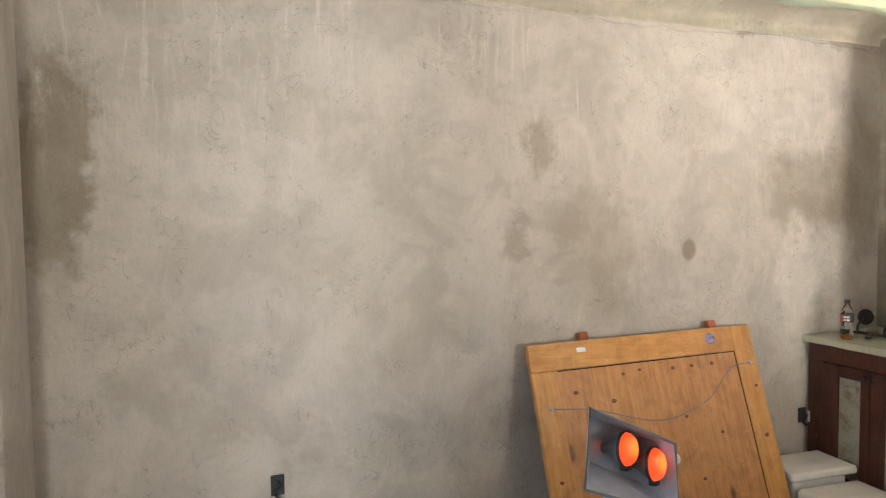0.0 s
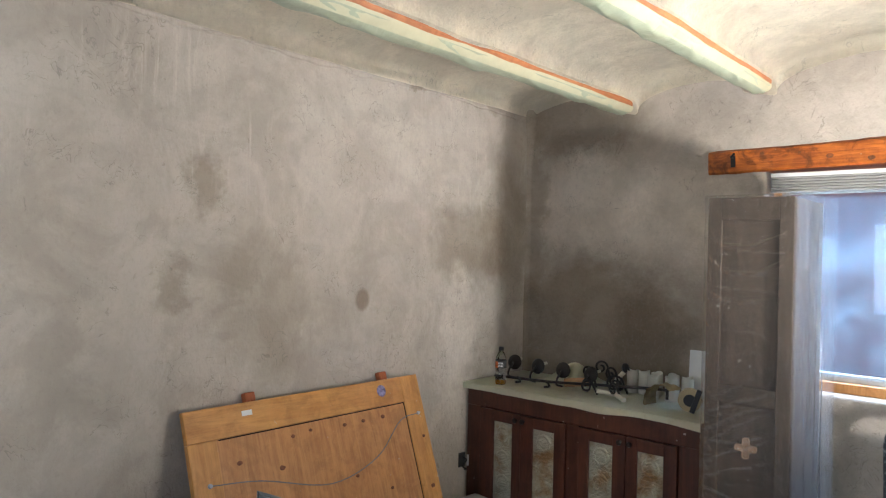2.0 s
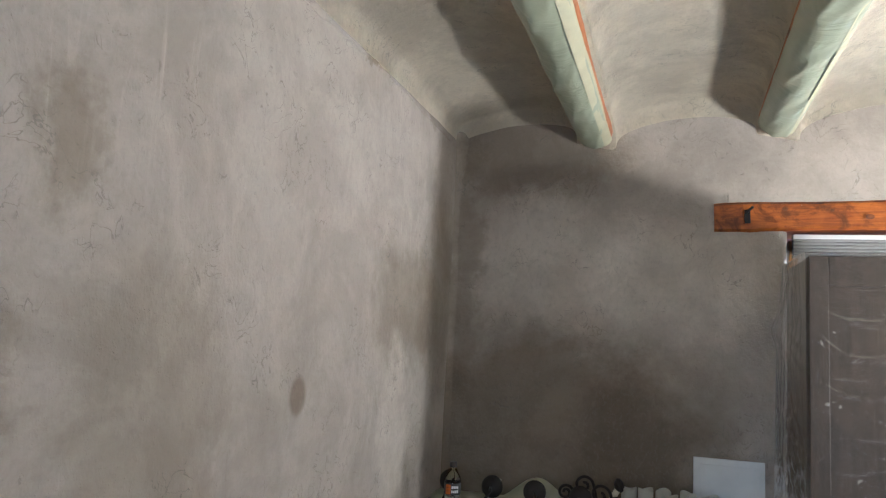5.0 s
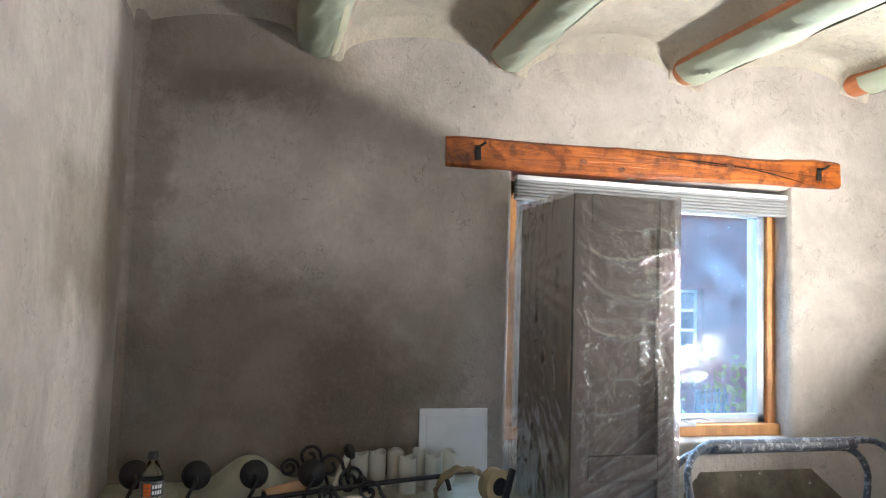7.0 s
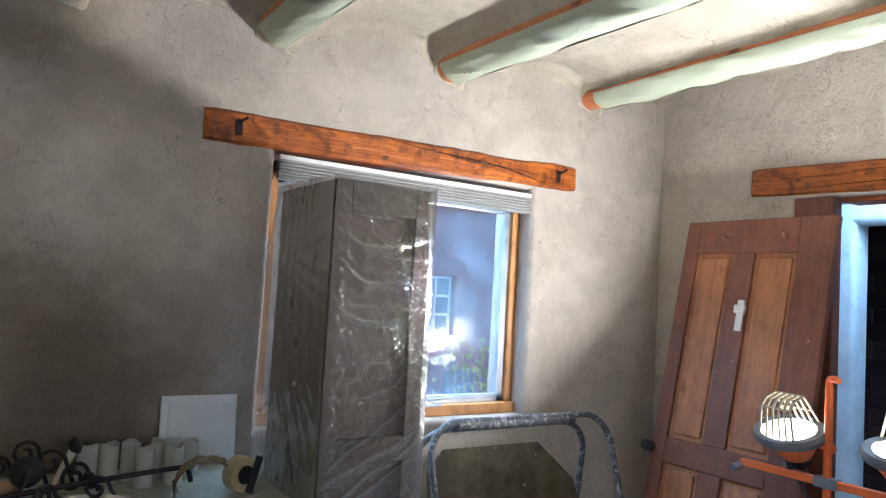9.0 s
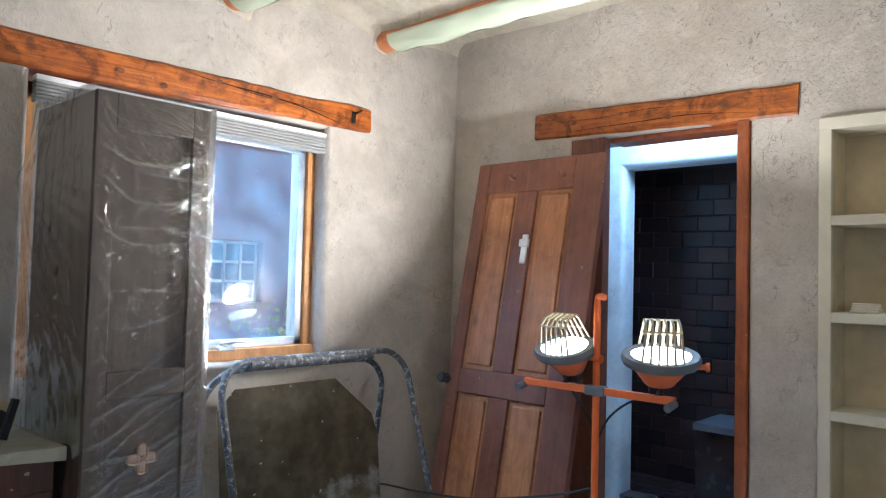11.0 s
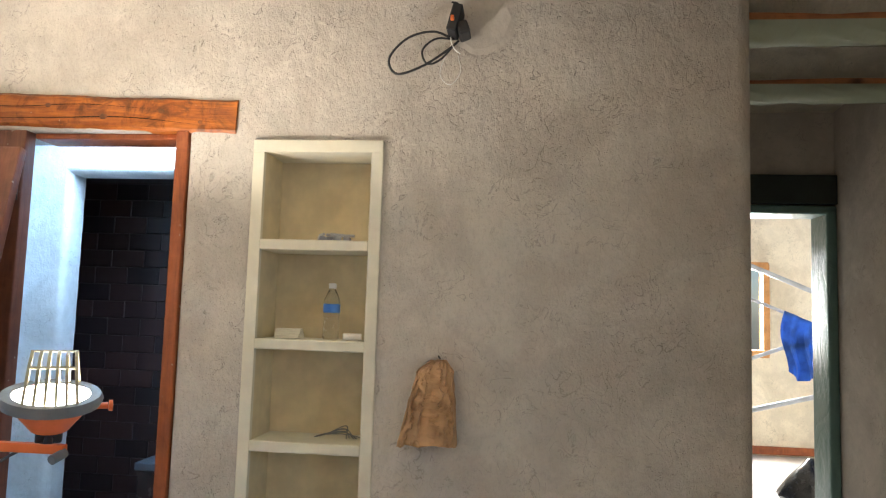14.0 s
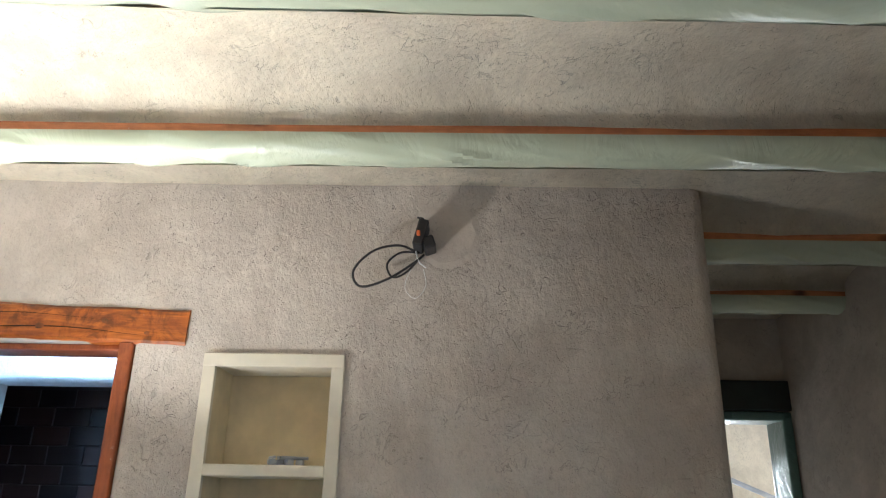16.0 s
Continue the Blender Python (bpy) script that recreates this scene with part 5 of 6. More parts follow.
M_BOARD_DARK = Nodes("stained_mortar_board")
_p = M_BOARD_DARK.obj()
_a = M_BOARD_DARK.ramp(M_BOARD_DARK.noise(_p, 7, 8, 0.65), 0.35, 0.68)
_f = M_BOARD_DARK.ramp(M_BOARD_DARK.noise(_p, 30, 3, 0.5), 0.70, 0.73)
_l = M_BOARD_DARK.t.nodes.new("ShaderNodeSeparateXYZ")
M_BOARD_DARK.put(_l, 0, _p)
_s = M_BOARD_DARK.math("ADD", M_BOARD_DARK.noise(_p, 6, 6, 0.6), M_BOARD_DARK.math("MULTIPLY", _l.outputs["Z"], -1.0))
_c = M_BOARD_DARK.mix(_a, (0.085, 0.068, 0.036), (0.19, 0.155, 0.09))
_c = M_BOARD_DARK.mix(M_BOARD_DARK.ramp(_s, 0.08, 0.26), _c, (0.45, 0.43, 0.38))
_c = M_BOARD_DARK.mix(_f, _c, (0.55, 0.53, 0.48))
M_BOARD_DARK = M_BOARD_DARK.done(_c, 0.7, M_BOARD_DARK.bump(_a, 0.3, 0.006))
b = bmesh.new()
outline = [(-0.44, 0), (0.40, 0), (0.40, 0.62), (0.37, 0.72), (0.16, 0.90), (-0.36, 0.90), (-0.44, 0.82)]
low = [b.verts.new((x, 0, z)) for x, z in outline]
b.faces.new(low)
bmesh.ops.solidify(b, geom=list(b.faces), thickness=0.02)
mortar = tagged(part("mortar_board", b, M_BOARD_DARK), "dark mortar board with clipped corners leaning on the trestle", "board")
mortar.matrix_basis = pose(1.90, 2.80, 0, -7, 0, 0)

# ---- things on the vanity ----
TOPZ = VZ + 0.016
def pop_bottle(m, body, cap, band, label, h=0.225, liquid=None):
    ob = empty("bottle", m, label, "bottle")
    k = h / 0.225
    b = bmesh.new()
    lathe(b, [(0, 0), (0.028, 0.0), (0.033, 0.008), (0.033, 0.05), (0.030, 0.08), (0.0335, 0.1), (0.0335, 0.145), (0.03, 0.165), (0.016, 0.195), (0.0125, 0.2), (0.0125, 0.212)], Matrix.Diagonal((k, k, k, 1)), 24)
    part("body", b, body, ob, "", True)
    b = bmesh.new()
    lathe(b, [(0.0145, 0.205), (0.0155, 0.207), (0.0155, 0.224), (0.013, 0.227), (0, 0.227)], Matrix.Diagonal((k, k, k, 1)), 20)
    part("cap", b, cap, ob, "", True)
    for z0, z1, mt in band:
        b = bmesh.new()
        lathe(b, [(0.0338, z0), (0.0345, z0 + 0.001), (0.0345, z1 - 0.001), (0.0338, z1)], Matrix.Diagonal((k, k, k, 1)), 28)
        part("label_band", b, mt, ob, "", True)
    if liquid:
        b = bmesh.new()
        lathe(b, [(0, 0.003), (0.030, 0.003), (0.0315, 0.01), (0.0315, 0.03), (0, 0.03)], Matrix.Diagonal((k, k, k, 1)), 24)
        part("drink", b, liquid, ob, "little amber drink left", True)
    return ob


M_PET = clear("clear_plastic", (0.93, 0.95, 0.96), 0.05, 1.4)
M_ORANGE_INK = plain("orange_label", (0.8, 0.17, 0.02), 0.45)
M_BLACK_INK = plain("dark_label", (0.05, 0.05, 0.05), 0.45)
M_BLUE_INK = plain("blue_label", (0.06, 0.2, 0.62), 0.4)
drink = pop_bottle(pose(-0.45, 2.62, TOPZ, 0, 0, 0), M_PET, M_BLACK, [(0.1, 0.145, M_BLACK_INK)], "nearly empty drink bottle with orange and black label", 0.215, plain("amber_drink", (0.35, 0.16, 0.02), 0.1))
for k in range(3):
    b = bmesh.new()
    for q in range(4):
        a0 = radians(-118 + q * 9)
        box(b, (0, 0, 0), (0.0012, 0.0055, 0.011), Matrix.Translation((0.0332 * math.cos(a0), 0.0332 * math.sin(a0), 0.103 + 0.0125 * k)) @ Matrix.Rotation(a0, 4, "Z"))
    part("orange_patch", b, M_ORANGE_INK, drink)
for k, z in enumerate((0.124, 0.108)):
    b = bmesh.new()
    for q in range(4):
        a0 = radians(-76 + q * 13)
        box(b, (0, 0, 0), (0.0012, 0.005, 0.010), Matrix.Translation((0.0332 * math.cos(a0), 0.0332 * math.sin(a0), z)) @ Matrix.Rotation(a0, 4, "Z"))
    part("white_bars", b, M_WHITE, drink)


def sconce(x, y, lean):
    """A wrought-iron wall lamp lying on the bench: round canopy, arm and candle socket."""
    ob = empty("wall_sconce", pose(x, y, TOPZ, 0, 0, lean), "black wrought-iron wall sconce lying taken down", "sconce", "taken-down sconces")
    m = Matrix.Translation((0, 0, 0.092)) @ Matrix.Rotation(radians(80), 4, "X")
    b = bmesh.new()
    lathe(b, [(0, 0.022), (0.02, 0.02), (0.038, 0.012), (0.046, 0.0), (0.042, -0.01), (0, -0.012)], m, 24)
    part("canopy", b, M_IRON, ob, "domed round canopy", True)
    b = bmesh.new()
    tube(b, sweep([(0, -0.02, 0.092), (0.005, -0.045, 0.08), (-0.01, -0.055, 0.05), (-0.02, -0.04, 0.012), (0.02, -0.05, 0.008)]), 0.006, 8)
    part("arm", b, M_IRON, ob, "", True)
    b = bmesh.new()
    tube(b, [(0, 0.01, 0.092), (0.012, 0.07, 0.108)], 0.008, 10)
    part("socket", b, M_CREAM, ob, "pale candle socket", True)
    return ob


for x, y, lean in ((-0.535, 2.88, 8), (-0.345, 2.85, -4), (-0.165, 2.84, 6), (0.02, 2.83, -8)):
    sconce(x, y, lean)
rail = empty("curtain_rail", pose(0, 0, 0), "black iron rail with bent end lying on the bench", "rail")
b = bmesh.new()
tube(b, sweep([(-0.58, 2.74, TOPZ + 0.02), (-0.2, 2.76, TOPZ + 0.03), (0.1, 2.79, TOPZ + 0.05), (0.44, 2.82, TOPZ + 0.07), (0.475, 2.81, TOPZ + 0.065), (0.485, 2.79, TOPZ + 0.03)]), 0.008, 10)
part("bar", b, M_IRON, rail, "", True)
for x in (-0.42, -0.22):
    b = bmesh.new()
    tube(b, sweep([(x, 2.75, TOPZ + 0.03), (x + 0.02, 2.72, TOPZ + 0.035), (x + 0.04, 2.72, TOPZ + 0.012), (x + 0.01, 2.71, TOPZ + 0.006)]), 0.006, 8)
    part("bracket", b, M_IRON, rail, "", True)


def spiral(c, r0, turns, rz, n=36):
    m = pose(*c, 0, 0, rz)
    return [m @ Vector((r0 * (1 - 0.75 * k / n) * math.cos(turns * math.tau * k / n), 0, r0 * (1 - 0.75 * k / n) * math.sin(turns * math.tau * k / n))) for k in range(n + 1)]


lamp_iron = empty("iron_chandelier", pose(0, 0, 0), "tangle of scrolled black iron lamp arms", "chandelier")
for c, r0, t, rz in (((0.02, 2.95, TOPZ + 0.12), 0.04, 1.3, 10), ((0.09, 2.93, TOPZ + 0.09), 0.045, 1.2, -15), ((0.15, 2.86, TOPZ + 0.055), 0.05, 1.4, 25), ((-0.05, 2.92, TOPZ + 0.09), 0.032, 1.5, 5), ((0.06, 2.72, TOPZ + 0.045), 0.035, 1.5, 30), ((0.2, 2.75, TOPZ + 0.045), 0.04, 1.2, -25)):
    b = bmesh.new()
    pts = spiral(c, r0, t, rz)
    tube(b, [(pts[0].x + 0.03, pts[0].y - 0.01, TOPZ + 0.008)] + pts, 0.006, 8)
    part("scroll_arm", b, M_IRON, lamp_iron, "", True)
for p, q in (((0.1, 2.9, TOPZ + 0.02), (0.16, 2.98, TOPZ + 0.12)), ((0.12, 2.72, TOPZ + 0.03), (0.2, 2.78, TOPZ + 0.015)), ((0.23, 2.74, TOPZ + 0.02), (0.3, 2.68, TOPZ + 0.012))):
    b = bmesh.new()
    tube(b, [p, q], 0.013, 12)
    part("candle_sleeve", b, M_CREAM, lamp_iron, "pale candle sleeve", True)
for c in ((0.19, 2.84, TOPZ + 0.05), (0.16, 2.97, TOPZ + 0.13)):
    b = bmesh.new()
    lathe(b, [(0, -0.02), (0.018, -0.015), (0.03, 0.0), (0.026, 0.012), (0.01, 0.02), (0, 0.02)], Matrix.Translation(c) @ Matrix.Rotation(radians(70), 4, "Y"), 16)
    part("bobeche", b, M_IRON, lamp_iron, "", True)
b = bmesh.new()
tube(b, [(-0.13, 2.80, TOPZ + 0.03), (0.0, 2.86, TOPZ + 0.045)], 0.024, 18)
tagged(part("paper_tube", b, M_PAPER, None, "", True), "short brown cardboard tube among the lamps", "tube")
# black plug in the solid end, standing for the shaded hollow
b = bmesh.new()
tube(b, [(-0.1315, 2.7993, TOPZ + 0.0297), (-0.12, 2.805, TOPZ + 0.032)], 0.017, 16)
part("bore_shade", b, M_BLACK, bpy.data.objects["paper_tube"], "", True)

M_FROST = Nodes("frosted_glass")
M_FROST = M_FROST.done((0.8, 0.78, 0.68), 0.4)
_b = M_FROST.node_tree.nodes["Principled BSDF"]
_b.inputs["Transmission Weight"].default_value = 0.45
_b.inputs["Subsurface Weight"].default_value = 0.0
b = bmesh.new()
n, h_, r_ = 24, 0.125, 0.031
ring = []
for inner in (0, 1):
    for z in (0, h_):
        ring.append([b.verts.new(((r_ - 0.003 * inner) * math.cos(math.tau * k / n), (r_ - 0.003 * inner) * math.sin(math.tau * k / n), z + (0.006 * math.cos(2 * math.tau * k / n) if z else 0))) for k in range(n)])
for p, q in ((0, 1), (1, 3), (3, 2), (2, 0)):
    for k in range(n):
        b.faces.new((ring[p][k], ring[p][(k + 1) % n], ring[q][(k + 1) % n], ring[q][k]))
shade = tagged(part("glass_shade", b, M_FROST, None, "", True), "frosted glass cylinder lamp shade standing upright", "lamp shade", "glass lamp shades")
shade.matrix_basis = pose(0.20, 2.98, TOPZ)
for x, y, rz in ((0.265, 2.99, 40), (0.335, 3.0, 80), (0.36, 2.90, 20), (0.43, 3.0, 130), (0.455, 2.91, 10), (0.52, 2.97, 60)):
    copy_thing(shade, pose(x, y, TOPZ, 0, 0, rz))

hatch = empty("access_panel", pose(0.594, 3.15, TOPZ, -4, 0, 0), "white square access panel leaning against the wall", "panel")
b = bmesh.new()
box(b, (0, -0.006, 0.125), (0.28, 0.012, 0.25), bevel=0.003)
part("frame", b, M_WHITE, hatch)
b = bmesh.new()
box(b, (0.005, -0.0135, 0.118), (0.235, 0.004, 0.21), bevel=0.0015)
part("hatch_door", b, M_WHITE, hatch)

# tape gun and rag at the end of the bench
gun = empty("tape_dispenser", pose(0.60, 2.72, TOPZ, 0, 0, 20), "black tape dispenser with roll of brown paper tape", "dispenser")
b = bmesh.new()
lathe(b, [(0.03, -0.024), (0.056, -0.024), (0.056, 0.024), (0.03, 0.024), (0.03, -0.024)], Matrix.Translation((0.03, 0, 0.058)) @ Matrix.Rotation(radians(90), 4, "X"), 28)
part("roll", b, plain("tan_tape", (0.5, 0.4, 0.22), 0.6), gun, "tan paper tape roll", True)
b = bmesh.new()
lathe(b, [(0.0, -0.026), (0.03, -0.026), (0.03, 0.026), (0, 0.026)], Matrix.Translation((0.03, 0, 0.058)) @ Matrix.Rotation(radians(90), 4, "X"), 20)
part("hub", b, M_BLACK, gun, "", True)
for y in (-0.03, -0.036):
    b = bmesh.new()
    box(b, (0.0, y, 0.06), (0.025, 0.005, 0.12), pose(0.04, 0, 0, 0, 18, 0), bevel=0.002)
    part("cheek", b, M_BLACK, gun)
b = bmesh.new()
n = 22
grid = []
for i in range(n + 1):
    row = []
    for j in range(9):
        a = radians(200 - 150 * i / n)
        rr = 0.085 + 0.012 * noise.noise(Vector((i * 0.4, j * 0.5, 3)))
        row.append(b.verts.new((rr * math.cos(a) * 1.1 - 0.04, (j / 8 - 0.5) * 0.1 + 0.01 * noise.noise(Vector((i * 0.3, j, 1))), max(0.004, 0.035 + rr * math.sin(a)))))
    grid.append(row)
for p, q in zip(grid, grid[1:]):
    for k in range(8):
        b.faces.new((p[k], p[k + 1], q[k + 1], q[k]))
bmesh.ops.solidify(b, geom=list(b.faces), thickness=0.004)
rag = tagged(part("burlap_strip", b, plain("burlap", (0.38, 0.29, 0.15), 0.9, vary=0.35, scale=30, bump=0.6, fine=90), None, "", True), "stiff curled strip of tan burlap on the bench", "cloth")
rag.matrix_basis = pose(0.55, 2.70, TOPZ, 0, 0, -12)

# ---- niche things ----
pop_bottle(pose(3.25, 0.846, 1.267), M_PET, M_WHITE, [(0.108, 0.142, M_BLUE_INK)], "clear water bottle with blue label on the niche shelf", 0.225)
for k in range(4):
    ob = rounded("tile_sample", (3.24, 1.015, 1.268 + 0.0095 * k), (0.09, 0.10, 0.009), 0.002, M_CREAM, "small cream tile in a stack on the shelf", "tile", 4 * k)
    tagged(ob, group="stacked sample tiles")
rounded("switch_box", (3.23, 0.752, 1.268), (0.06, 0.075, 0.026), 0.004, M_WHITE, "small white switch lying on the niche shelf", "switch", 12)
hinges = [(-0.05, 0.02), (-0.015, -0.01), (0.02, 0.015), (0.05, -0.005)]
for k, (y, x) in enumerate(hinges):
    b = bmesh.new()
    box(b, (0, 0, 0.012), (0.03, 0.028, 0.024), bevel=0.004)
    tube(b, [(0.0, -0.03, 0.03), (0.0, 0.03, 0.03)], 0.006, 8)
    ob = tagged(part("cabinet_hardware", b, M_STEEL, None, "", True), "loose steel fitting lying on the top shelf", "hardware", "loose fittings")
    ob.matrix_basis = pose(3.25 + x, 0.85 + y, 1.661, 0, 0, 40 * k)
b = bmesh.new()
for k in range(6):
    tube(b, sweep([(0.02 * math.cos(k * 2), -0.09 + 0.01 * k, 0.006), (0.03 * math.sin(k * 3), -0.03, 0.02 + 0.006 * k), (-0.02 * math.cos(k), 0.04, 0.02), (0.01 * math.sin(k), 0.09, 0.006)]), 0.0022, 6)
wires = tagged(part("wire_offcuts", b, M_GREY, None, "", True), "tangle of thin grey wire offcuts on a shelf", "wire", kind="stuff")
wires.matrix_basis = pose(3.25, 0.80, 0.874)
rounded("black_pot", (3.25, 0.90, 0.474), (0.035, 0.035, 0.05), 0.012, M_BLACK, "small black knob standing on the low shelf", "knob")

# ---- paper bag ----
bag = empty("paper_bag", pose(3.13, 0.37, 0.9), "crumpled brown paper bag hanging from a nail", "bag")
b = bmesh.new()
n, hgt = 44, 30
rings = []
for j in range(hgt + 1):
    u = j / hgt
    neck = max(0, (u - 0.88) / 0.12)
    wdt = (0.113 - 0.048 * u) * (1 - 0.5 * neck) + 0.006 * noise.noise(Vector((u * 7, 2, 1)))
    mid = 0.052 - 0.024 * u - 0.008 * neck
    dep = 0.042 * (1 - 0.45 * u)
    row = []
    for k in range(n):
        a = math.tau * k / n
        sx, sy = math.cos(a), math.sin(a)
        px_, py_ = math.copysign(abs(sx) ** 0.55, sx) * dep, math.copysign(abs(sy) ** 0.7, sy) * wdt
        q = Vector((sy * 2.0 + 0.5 * u, u * 2.4, 3 if sx < 0 else 30))
        fold_ = 0.055 * (abs(noise.noise(q * 1.3)) - 0.25) + 0.03 * (abs(noise.noise(q * 3.1 + Vector((4, 1, 0)))) - 0.25) + 0.012 * noise.noise(q * 7)
        hem = (0.014 * noise.noise(Vector((sy * 3, sx, 9))) - 0.015 * sy * (sy > 0)) * (1 - u)
        row.append(b.verts.new((min(0.022, px_ - 0.024 + 0.02 * u + fold_ * (1.0 if sx < 0 else 0.3)), mid + py_ + 0.4 * fold_ * abs(sx), u * 0.305 + hem + 0.012 * neck * noise.noise(Vector((sy * 5, sx * 5, 1))))))
    rings.append(row)
for p, q in zip(rings, rings[1:]):
    for k in range(n):
        b.faces.new((p[k], p[(k + 1) % n], q[(k + 1) % n], q[k]))
b.faces.new(rings[0][::-1])
b.faces.new(rings[-1])
bmesh.ops.triangulate(b, faces=list(b.faces))
part("sack", b, M_PAPER, bag, "", False)
b = bmesh.new()
tube(b, [(0.03, 0.018, 0.312), (-0.03, 0.018, 0.325)], 0.003, 8)
part("nail", b, M_IRON, bag)

# ---- bare cable box on the east wall ----
cable_box = empty("junction_box", pose(XE, 0.37, 2.5), "open black junction box with coiled loose cable", "junction box")
b = bmesh.new()
box(b, (-0.05, 0.0, 0.03), (0.11, 0.04, 0.11), pose(0, 0, 0, 14, 0, 0), bevel=0.006)
box(b, (-0.045, -0.035, -0.02), (0.1, 0.045, 0.05), pose(0, 0, 0, -20, 0, 0), bevel=0.008)
part("box", b, M_BLACK, cable_box)
b = bmesh.new()
box(b, (-0.11, 0.0, 0.02), (0.014, 0.014, 0.022), bevel=0.004)
part("wire_nut", b, M_ORANGE, cable_box, "orange wire nut")
b = bmesh.new()
tube(b, sweep([(-0.02, 0.0, 0.07), (-0.05, -0.015, 0.1), (-0.06, 0.01, 0.105)]), 0.004, 8)
part("strap", b, M_BLACK, cable_box, "", True)
for pts, r_, mt in (([(-0.02, 0.0, -0.03), (-0.05, 0.08, -0.01), (-0.06, 0.18, -0.04), (-0.06, 0.25, -0.12), (-0.05, 0.22, -0.18), (-0.05, 0.12, -0.15), (-0.04, 0.02, -0.08), (-0.03, -0.02, -0.04)], 0.0048, M_BLACK),
                    ([(-0.02, 0.0, -0.03), (-0.05, 0.07, -0.04), (-0.06, 0.12, -0.09), (-0.05, 0.1, -0.14), (-0.04, 0.05, -0.12), (-0.03, 0.0, -0.06)], 0.004, M_BLACK),
                    ([(-0.02, 0.02, 0.0), (-0.04, 0.0, -0.07), (-0.045, -0.03, -0.1)], 0.003, M_WHITE),
                    ([(-0.02, 0.01, -0.05), (-0.035, 0.05, -0.17), (-0.035, 0.01, -0.22), (-0.03, -0.03, -0.17), (-0.03, -0.02, -0.1)], 0.0016, M_WHITE)):
    b = bmesh.new()
    tube(b, sweep(pts, 8), r_, 8)
    part("cable", b, mt, cable_box, "", True)
b = bmesh.new()
n = 48
inner, outer = [], []
for k in range(n):
    a = math.tau * k / n
    w = 0.03 + 0.016 * noise.noise(Vector((math.cos(a) * 3, math.sin(a) * 3, 2)))
    q = 0.115 + 0.012 * noise.noise(Vector((math.cos(a) * 2.5, math.sin(a) * 2.5, 7)))
    inner.append(b.verts.new((-0.004, q * math.cos(a), q * math.sin(a) * 1.05)))
    outer.append(b.verts.new((0.001, (0.115 + w) * math.cos(a), (0.115 + w) * math.sin(a) * 1.05)))
for k in range(n):
    b.faces.new((inner[k], inner[(k + 1) % n], outer[(k + 1) % n], outer[k]))
b.faces.new(inner)
patch = tagged(part("plaster_patch", b, plaster("plaster_smooth", (0.56, 0.505, 0.44), (), 0.25, 0.3, 0.0, 0.04), None, "", False), "round trowelled plaster patch round the cable box", "patch", kind="structure")
patch.matrix_basis = pose(XE, 0.265, 2.56)

# ---- the room beyond the passage ----
bm = bmesh.new()
FW = (-2.58, -1.55, 1.05, 2.02)
holed(bm, [-5.5, FW[0], FW[1], 1.2], [0, FW[2], FW[3], 3.0], [FW], lambda u, v, d: (8.4 + d, u, v), 0.3, 0.03)
setting("wall_far", bm, M_VAULT, "pale plaster wall of the room beyond", "wall")
bm = bmesh.new()
span(bm, (HALL_E + 0.2, YS - 4, 0), (9.0, YS - 3.85, 3.0))
span(bm, (HALL_E, YS - 4, 0), (HALL_E + 0.2, YS - 0.3, 3.0))
setting("wall_far_side", bm, M_VAULT, "pale plaster side walls of the room beyond", "wall")
farwin = empty("window_2", pose(8.42, 0, 0), "bright orange-framed window in the room beyond", "window")
tagged(farwin, kind="structure")
for a, c in (((-0.04, FW[0] - 0.01, FW[2]), (0.04, FW[0] + 0.06, FW[3])), ((-0.04, FW[1] - 0.06, FW[2]), (0.04, FW[1] + 0.01, FW[3])), ((-0.045, FW[0], FW[3] - 0.06), (0.04, FW[1], FW[3] + 0.02)), ((-0.05, FW[0], FW[2] - 0.03), (0.04, FW[1], FW[2] + 0.05))):
    b = bmesh.new()
    span(b, a, c, bevel=0.005)
    part("frame", b, M_FRAME, farwin)
bm = bmesh.new()
span(bm, (8.36, -5.0, 0.02), (8.40, 1.0, 0.10), bevel=0.005)
setting("baseboard", bm, M_JAMB, "thin red-brown baseboard", "baseboard")
scaffold = empty("scaffold_frame", pose(6.6, 0, 0), "blue-grey steel scaffold with crossed braces", "scaffold")
for p, q, r_ in (((0, -1.5, 2.0), (0, -2.6, 1.55), 0.02), ((0.05, -1.5, 1.73), (0.05, -2.3, 1.41), 0.014), ((0.05, -1.5, 0.96), (0.05, -2.3, 1.26), 0.016), ((0, -1.5, 0.585), (0, -2.6, 0.87), 0.02), ((0.02, -1.45, 0), (0.02, -1.45, 2.1), 0.022), ((0.02, -2.65, 0), (0.02, -2.65, 2.1), 0.022)):
    b = bmesh.new()
    tube(b, [p, q], r_, 10)
    part("brace" if p[1] != q[1] else "upright", b, M_STEEL, scaffold, "", True)
b = bmesh.new()
grid = []
for i in range(15):
    row = []
    for j in range(22):
        u, v = i / 14, j / 21
        y = -2.02 - 0.30 * u + 0.03 * math.sin(v * 5)
        z = 1.5 - 0.13 * u - v * (0.55 - 0.2 * abs(u - 0.25))
        row.append(b.verts.new((0.03 + 0.035 * math.sin(u * 17 + v * 3) * (0.3 + v), y, z)))
    grid.append(row)
for p, q in zip(grid, grid[1:]):
    for k in range(21):
        b.faces.new((p[k], p[k + 1], q[k + 1], q[k]))
bmesh.ops.solidify(b, geom=list(b.faces), thickness=0.006)
shirt = tagged(part("work_jacket", b, M_BLUE, None, "", True), "blue work jacket hung over a scaffold brace", "jacket")
shirt.matrix_basis = pose(6.55, -0.08, 0)
b = bmesh.new()
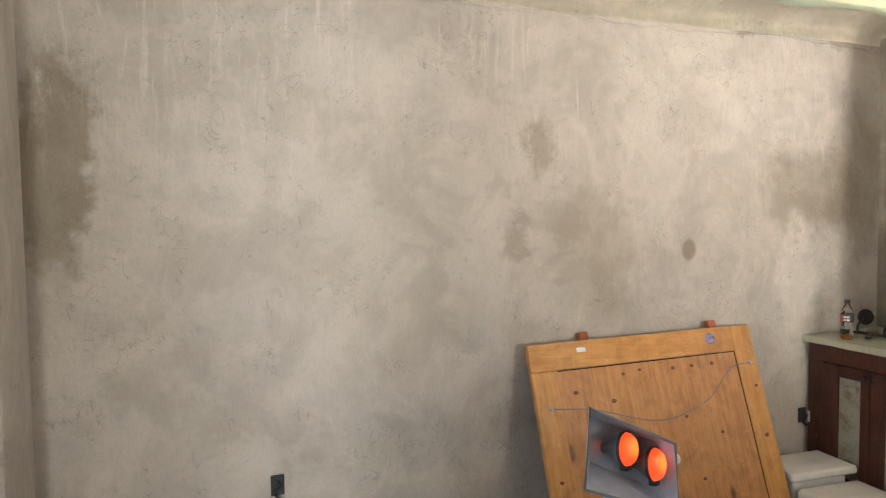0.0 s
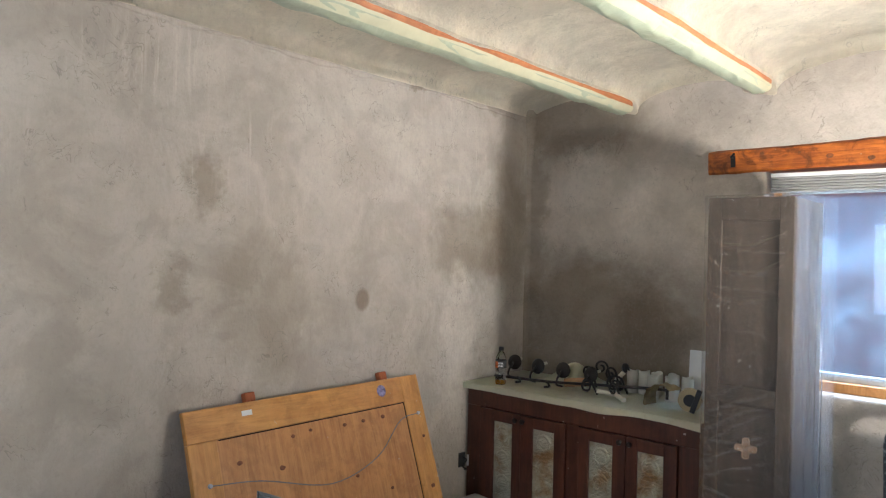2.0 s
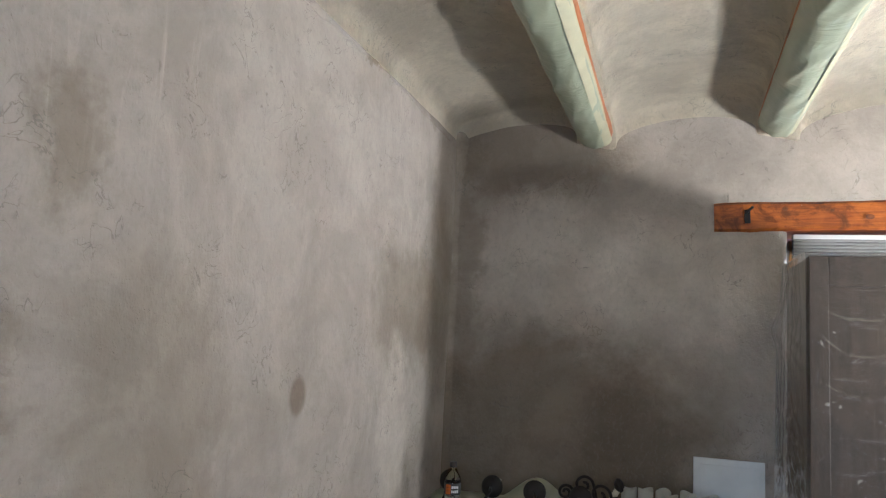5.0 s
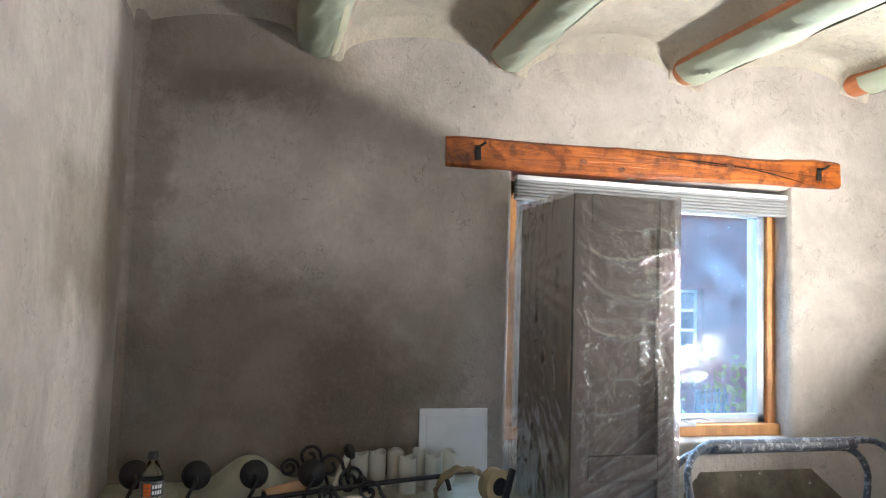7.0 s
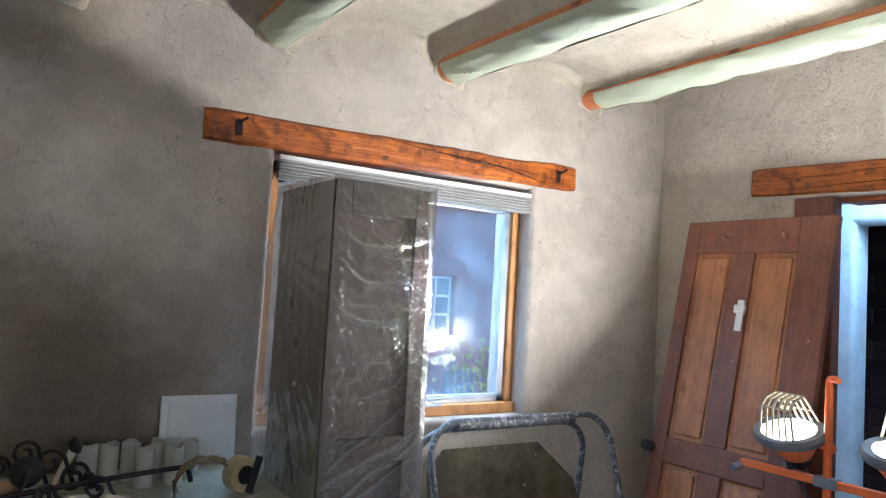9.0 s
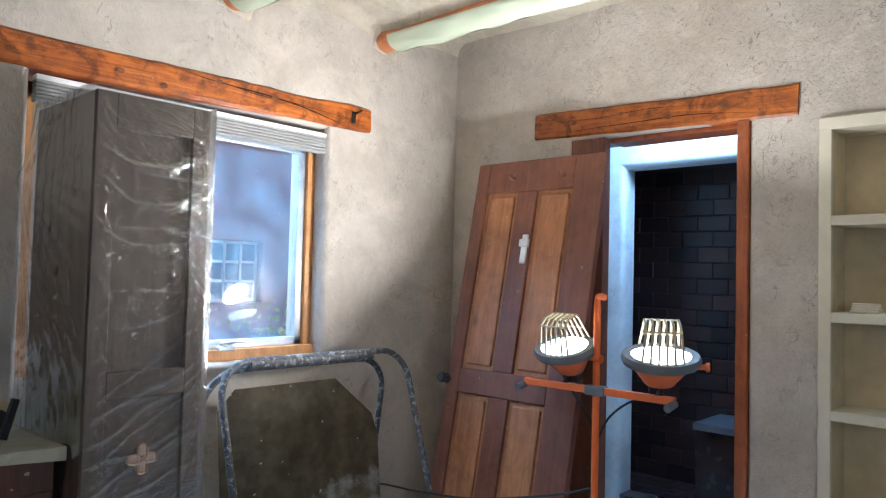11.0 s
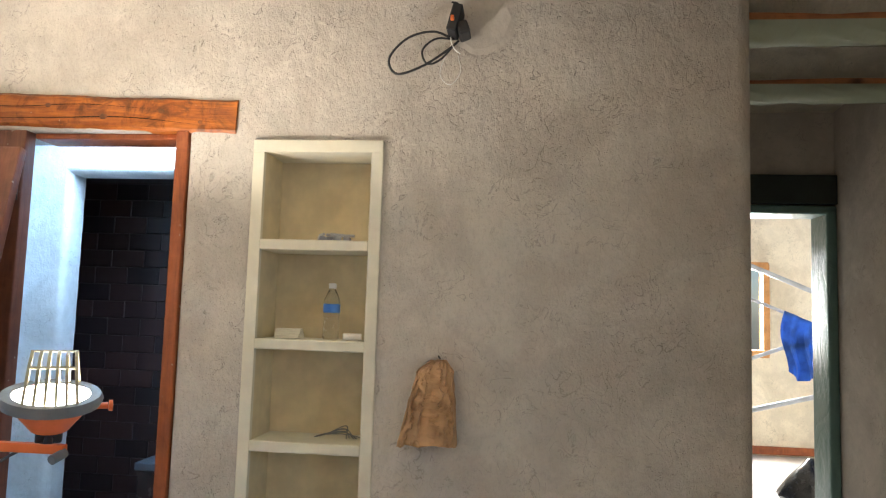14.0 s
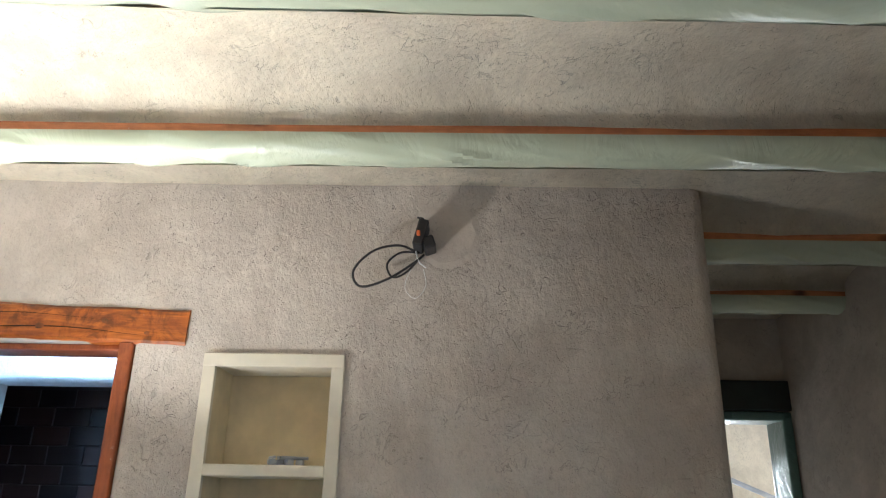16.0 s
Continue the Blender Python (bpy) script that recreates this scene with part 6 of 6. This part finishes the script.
lathe(b, [(0, 0.0), (0.24, 0.01), (0.28, 0.08), (0.2, 0.2), (0.08, 0.32), (0.03, 0.36), (0, 0.36)], None, 14)
for v in b.verts:
    v.co += Vector((noise.noise(v.co * 6) * 0.05, noise.noise(v.co * 6 + Vector((5, 0, 0))) * 0.05, 0))
sack = tagged(part("rubbish_sack", b, plain("black_sack", (0.012, 0.012, 0.013), 0.25, bump=0.8, fine=14), None, "", True), "slumped black plastic rubbish sack on the floor", "sack")
sack.matrix_basis = pose(6.3, -2.2, 0.0)
M_TEAL = film("teal_film", (0.09, 0.17, 0.15), 1.0, 0.35, 0.2, 4.0)
drape = empty("door_masking", pose(HALL_E, 0, 0), "green plastic masking taped round the far doorway", "sheeting")
for a, c in (((-0.03, -1.868, 0.0), (0.22, -1.805, 2.12)), ((-0.03, -1.868, 2.075), (0.22, -0.9, 2.13))):
    b = bmesh.new()
    span(b, a, c, bevel=0.012, seg=3)
    part("film_strip", b, M_TEAL, drape)

b = bmesh.new()
span(b, (-0.05, -1.866, 2.135), (0.0, -0.8, 2.32), bevel=0.006)
part("head_board", b, plain("dark_green_paint", (0.018, 0.028, 0.024), 0.4), drape, "dark painted board over the doorway")

# ---- shower tiles ----
M_TILE_R = Nodes("glazed_dark_tile")
_o = M_TILE_R.t.nodes.new("ShaderNodeObjectInfo")
_q = M_TILE_R.noise(M_TILE_R.pos(), 9, 5)
_c = M_TILE_R.mix(_o.outputs["Random"], (0.012, 0.009, 0.011), (0.06, 0.028, 0.025))
M_TILE_R = M_TILE_R.done(M_TILE_R.mix(M_TILE_R.math("MULTIPLY", _q, 0.5), _c, (0.02, 0.015, 0.016)), 0.28, M_TILE_R.bump(_q, 0.15, 0.004))
SH = bpy.data.objects["wall_shower"]
b = bmesh.new()
box(b, (0, 0, 0), (0.012, 0.196, 0.096), bevel=0.003, seg=1)
first = part("tile", b, M_TILE_R, SH)
first.matrix_basis = pose(4.417, 1.3, 0.15)
for r_ in range(20):
    for c_ in range(9):
        if r_ == 0 and c_ == 0:
            continue
        t_ = first.copy()
        scene.collection.objects.link(t_)
        t_.matrix_basis = pose(4.417 + 0.001 * ((r_ * 7 + c_ * 3) % 3), 1.3 + 0.2 * c_ + (0.1 if r_ % 2 else 0), 0.15 + 0.1 * r_)
SF = bpy.data.objects["shower_floor"]
b = bmesh.new()
box(b, (0, 0, 0), (0.095, 0.14, 0.012), bevel=0.003, seg=1)
slab = part("floor_tile", b, M_TILE_R, SF)
slab.matrix_basis = pose(4.03, 1.3, 0.104)
for i in range(4):
    for j in range(11):
        if i or j:
            t_ = slab.copy()
            scene.collection.objects.link(t_)
            t_.matrix_basis = pose(4.03 + 0.1 * i, 1.3 + 0.145 * j + (0.07 if i % 2 else 0), 0.104)
bench = empty("shower_bench", pose(4.2, 1.75, 0.1), "dark tiled bench in the shower", "bench")
b = bmesh.new()
span(b, (-0.2, -0.6, 0), (0.2, 0.28, 0.43), bevel=0.006)
part("base", b, M_TILE, bench)
b = bmesh.new()
span(b, (-0.21, -0.6, 0.43), (0.2, 0.295, 0.47), bevel=0.006)
part("seat_slab", b, plain("grey_slate", (0.09, 0.1, 0.12), 0.4), bench, "grey slate seat")
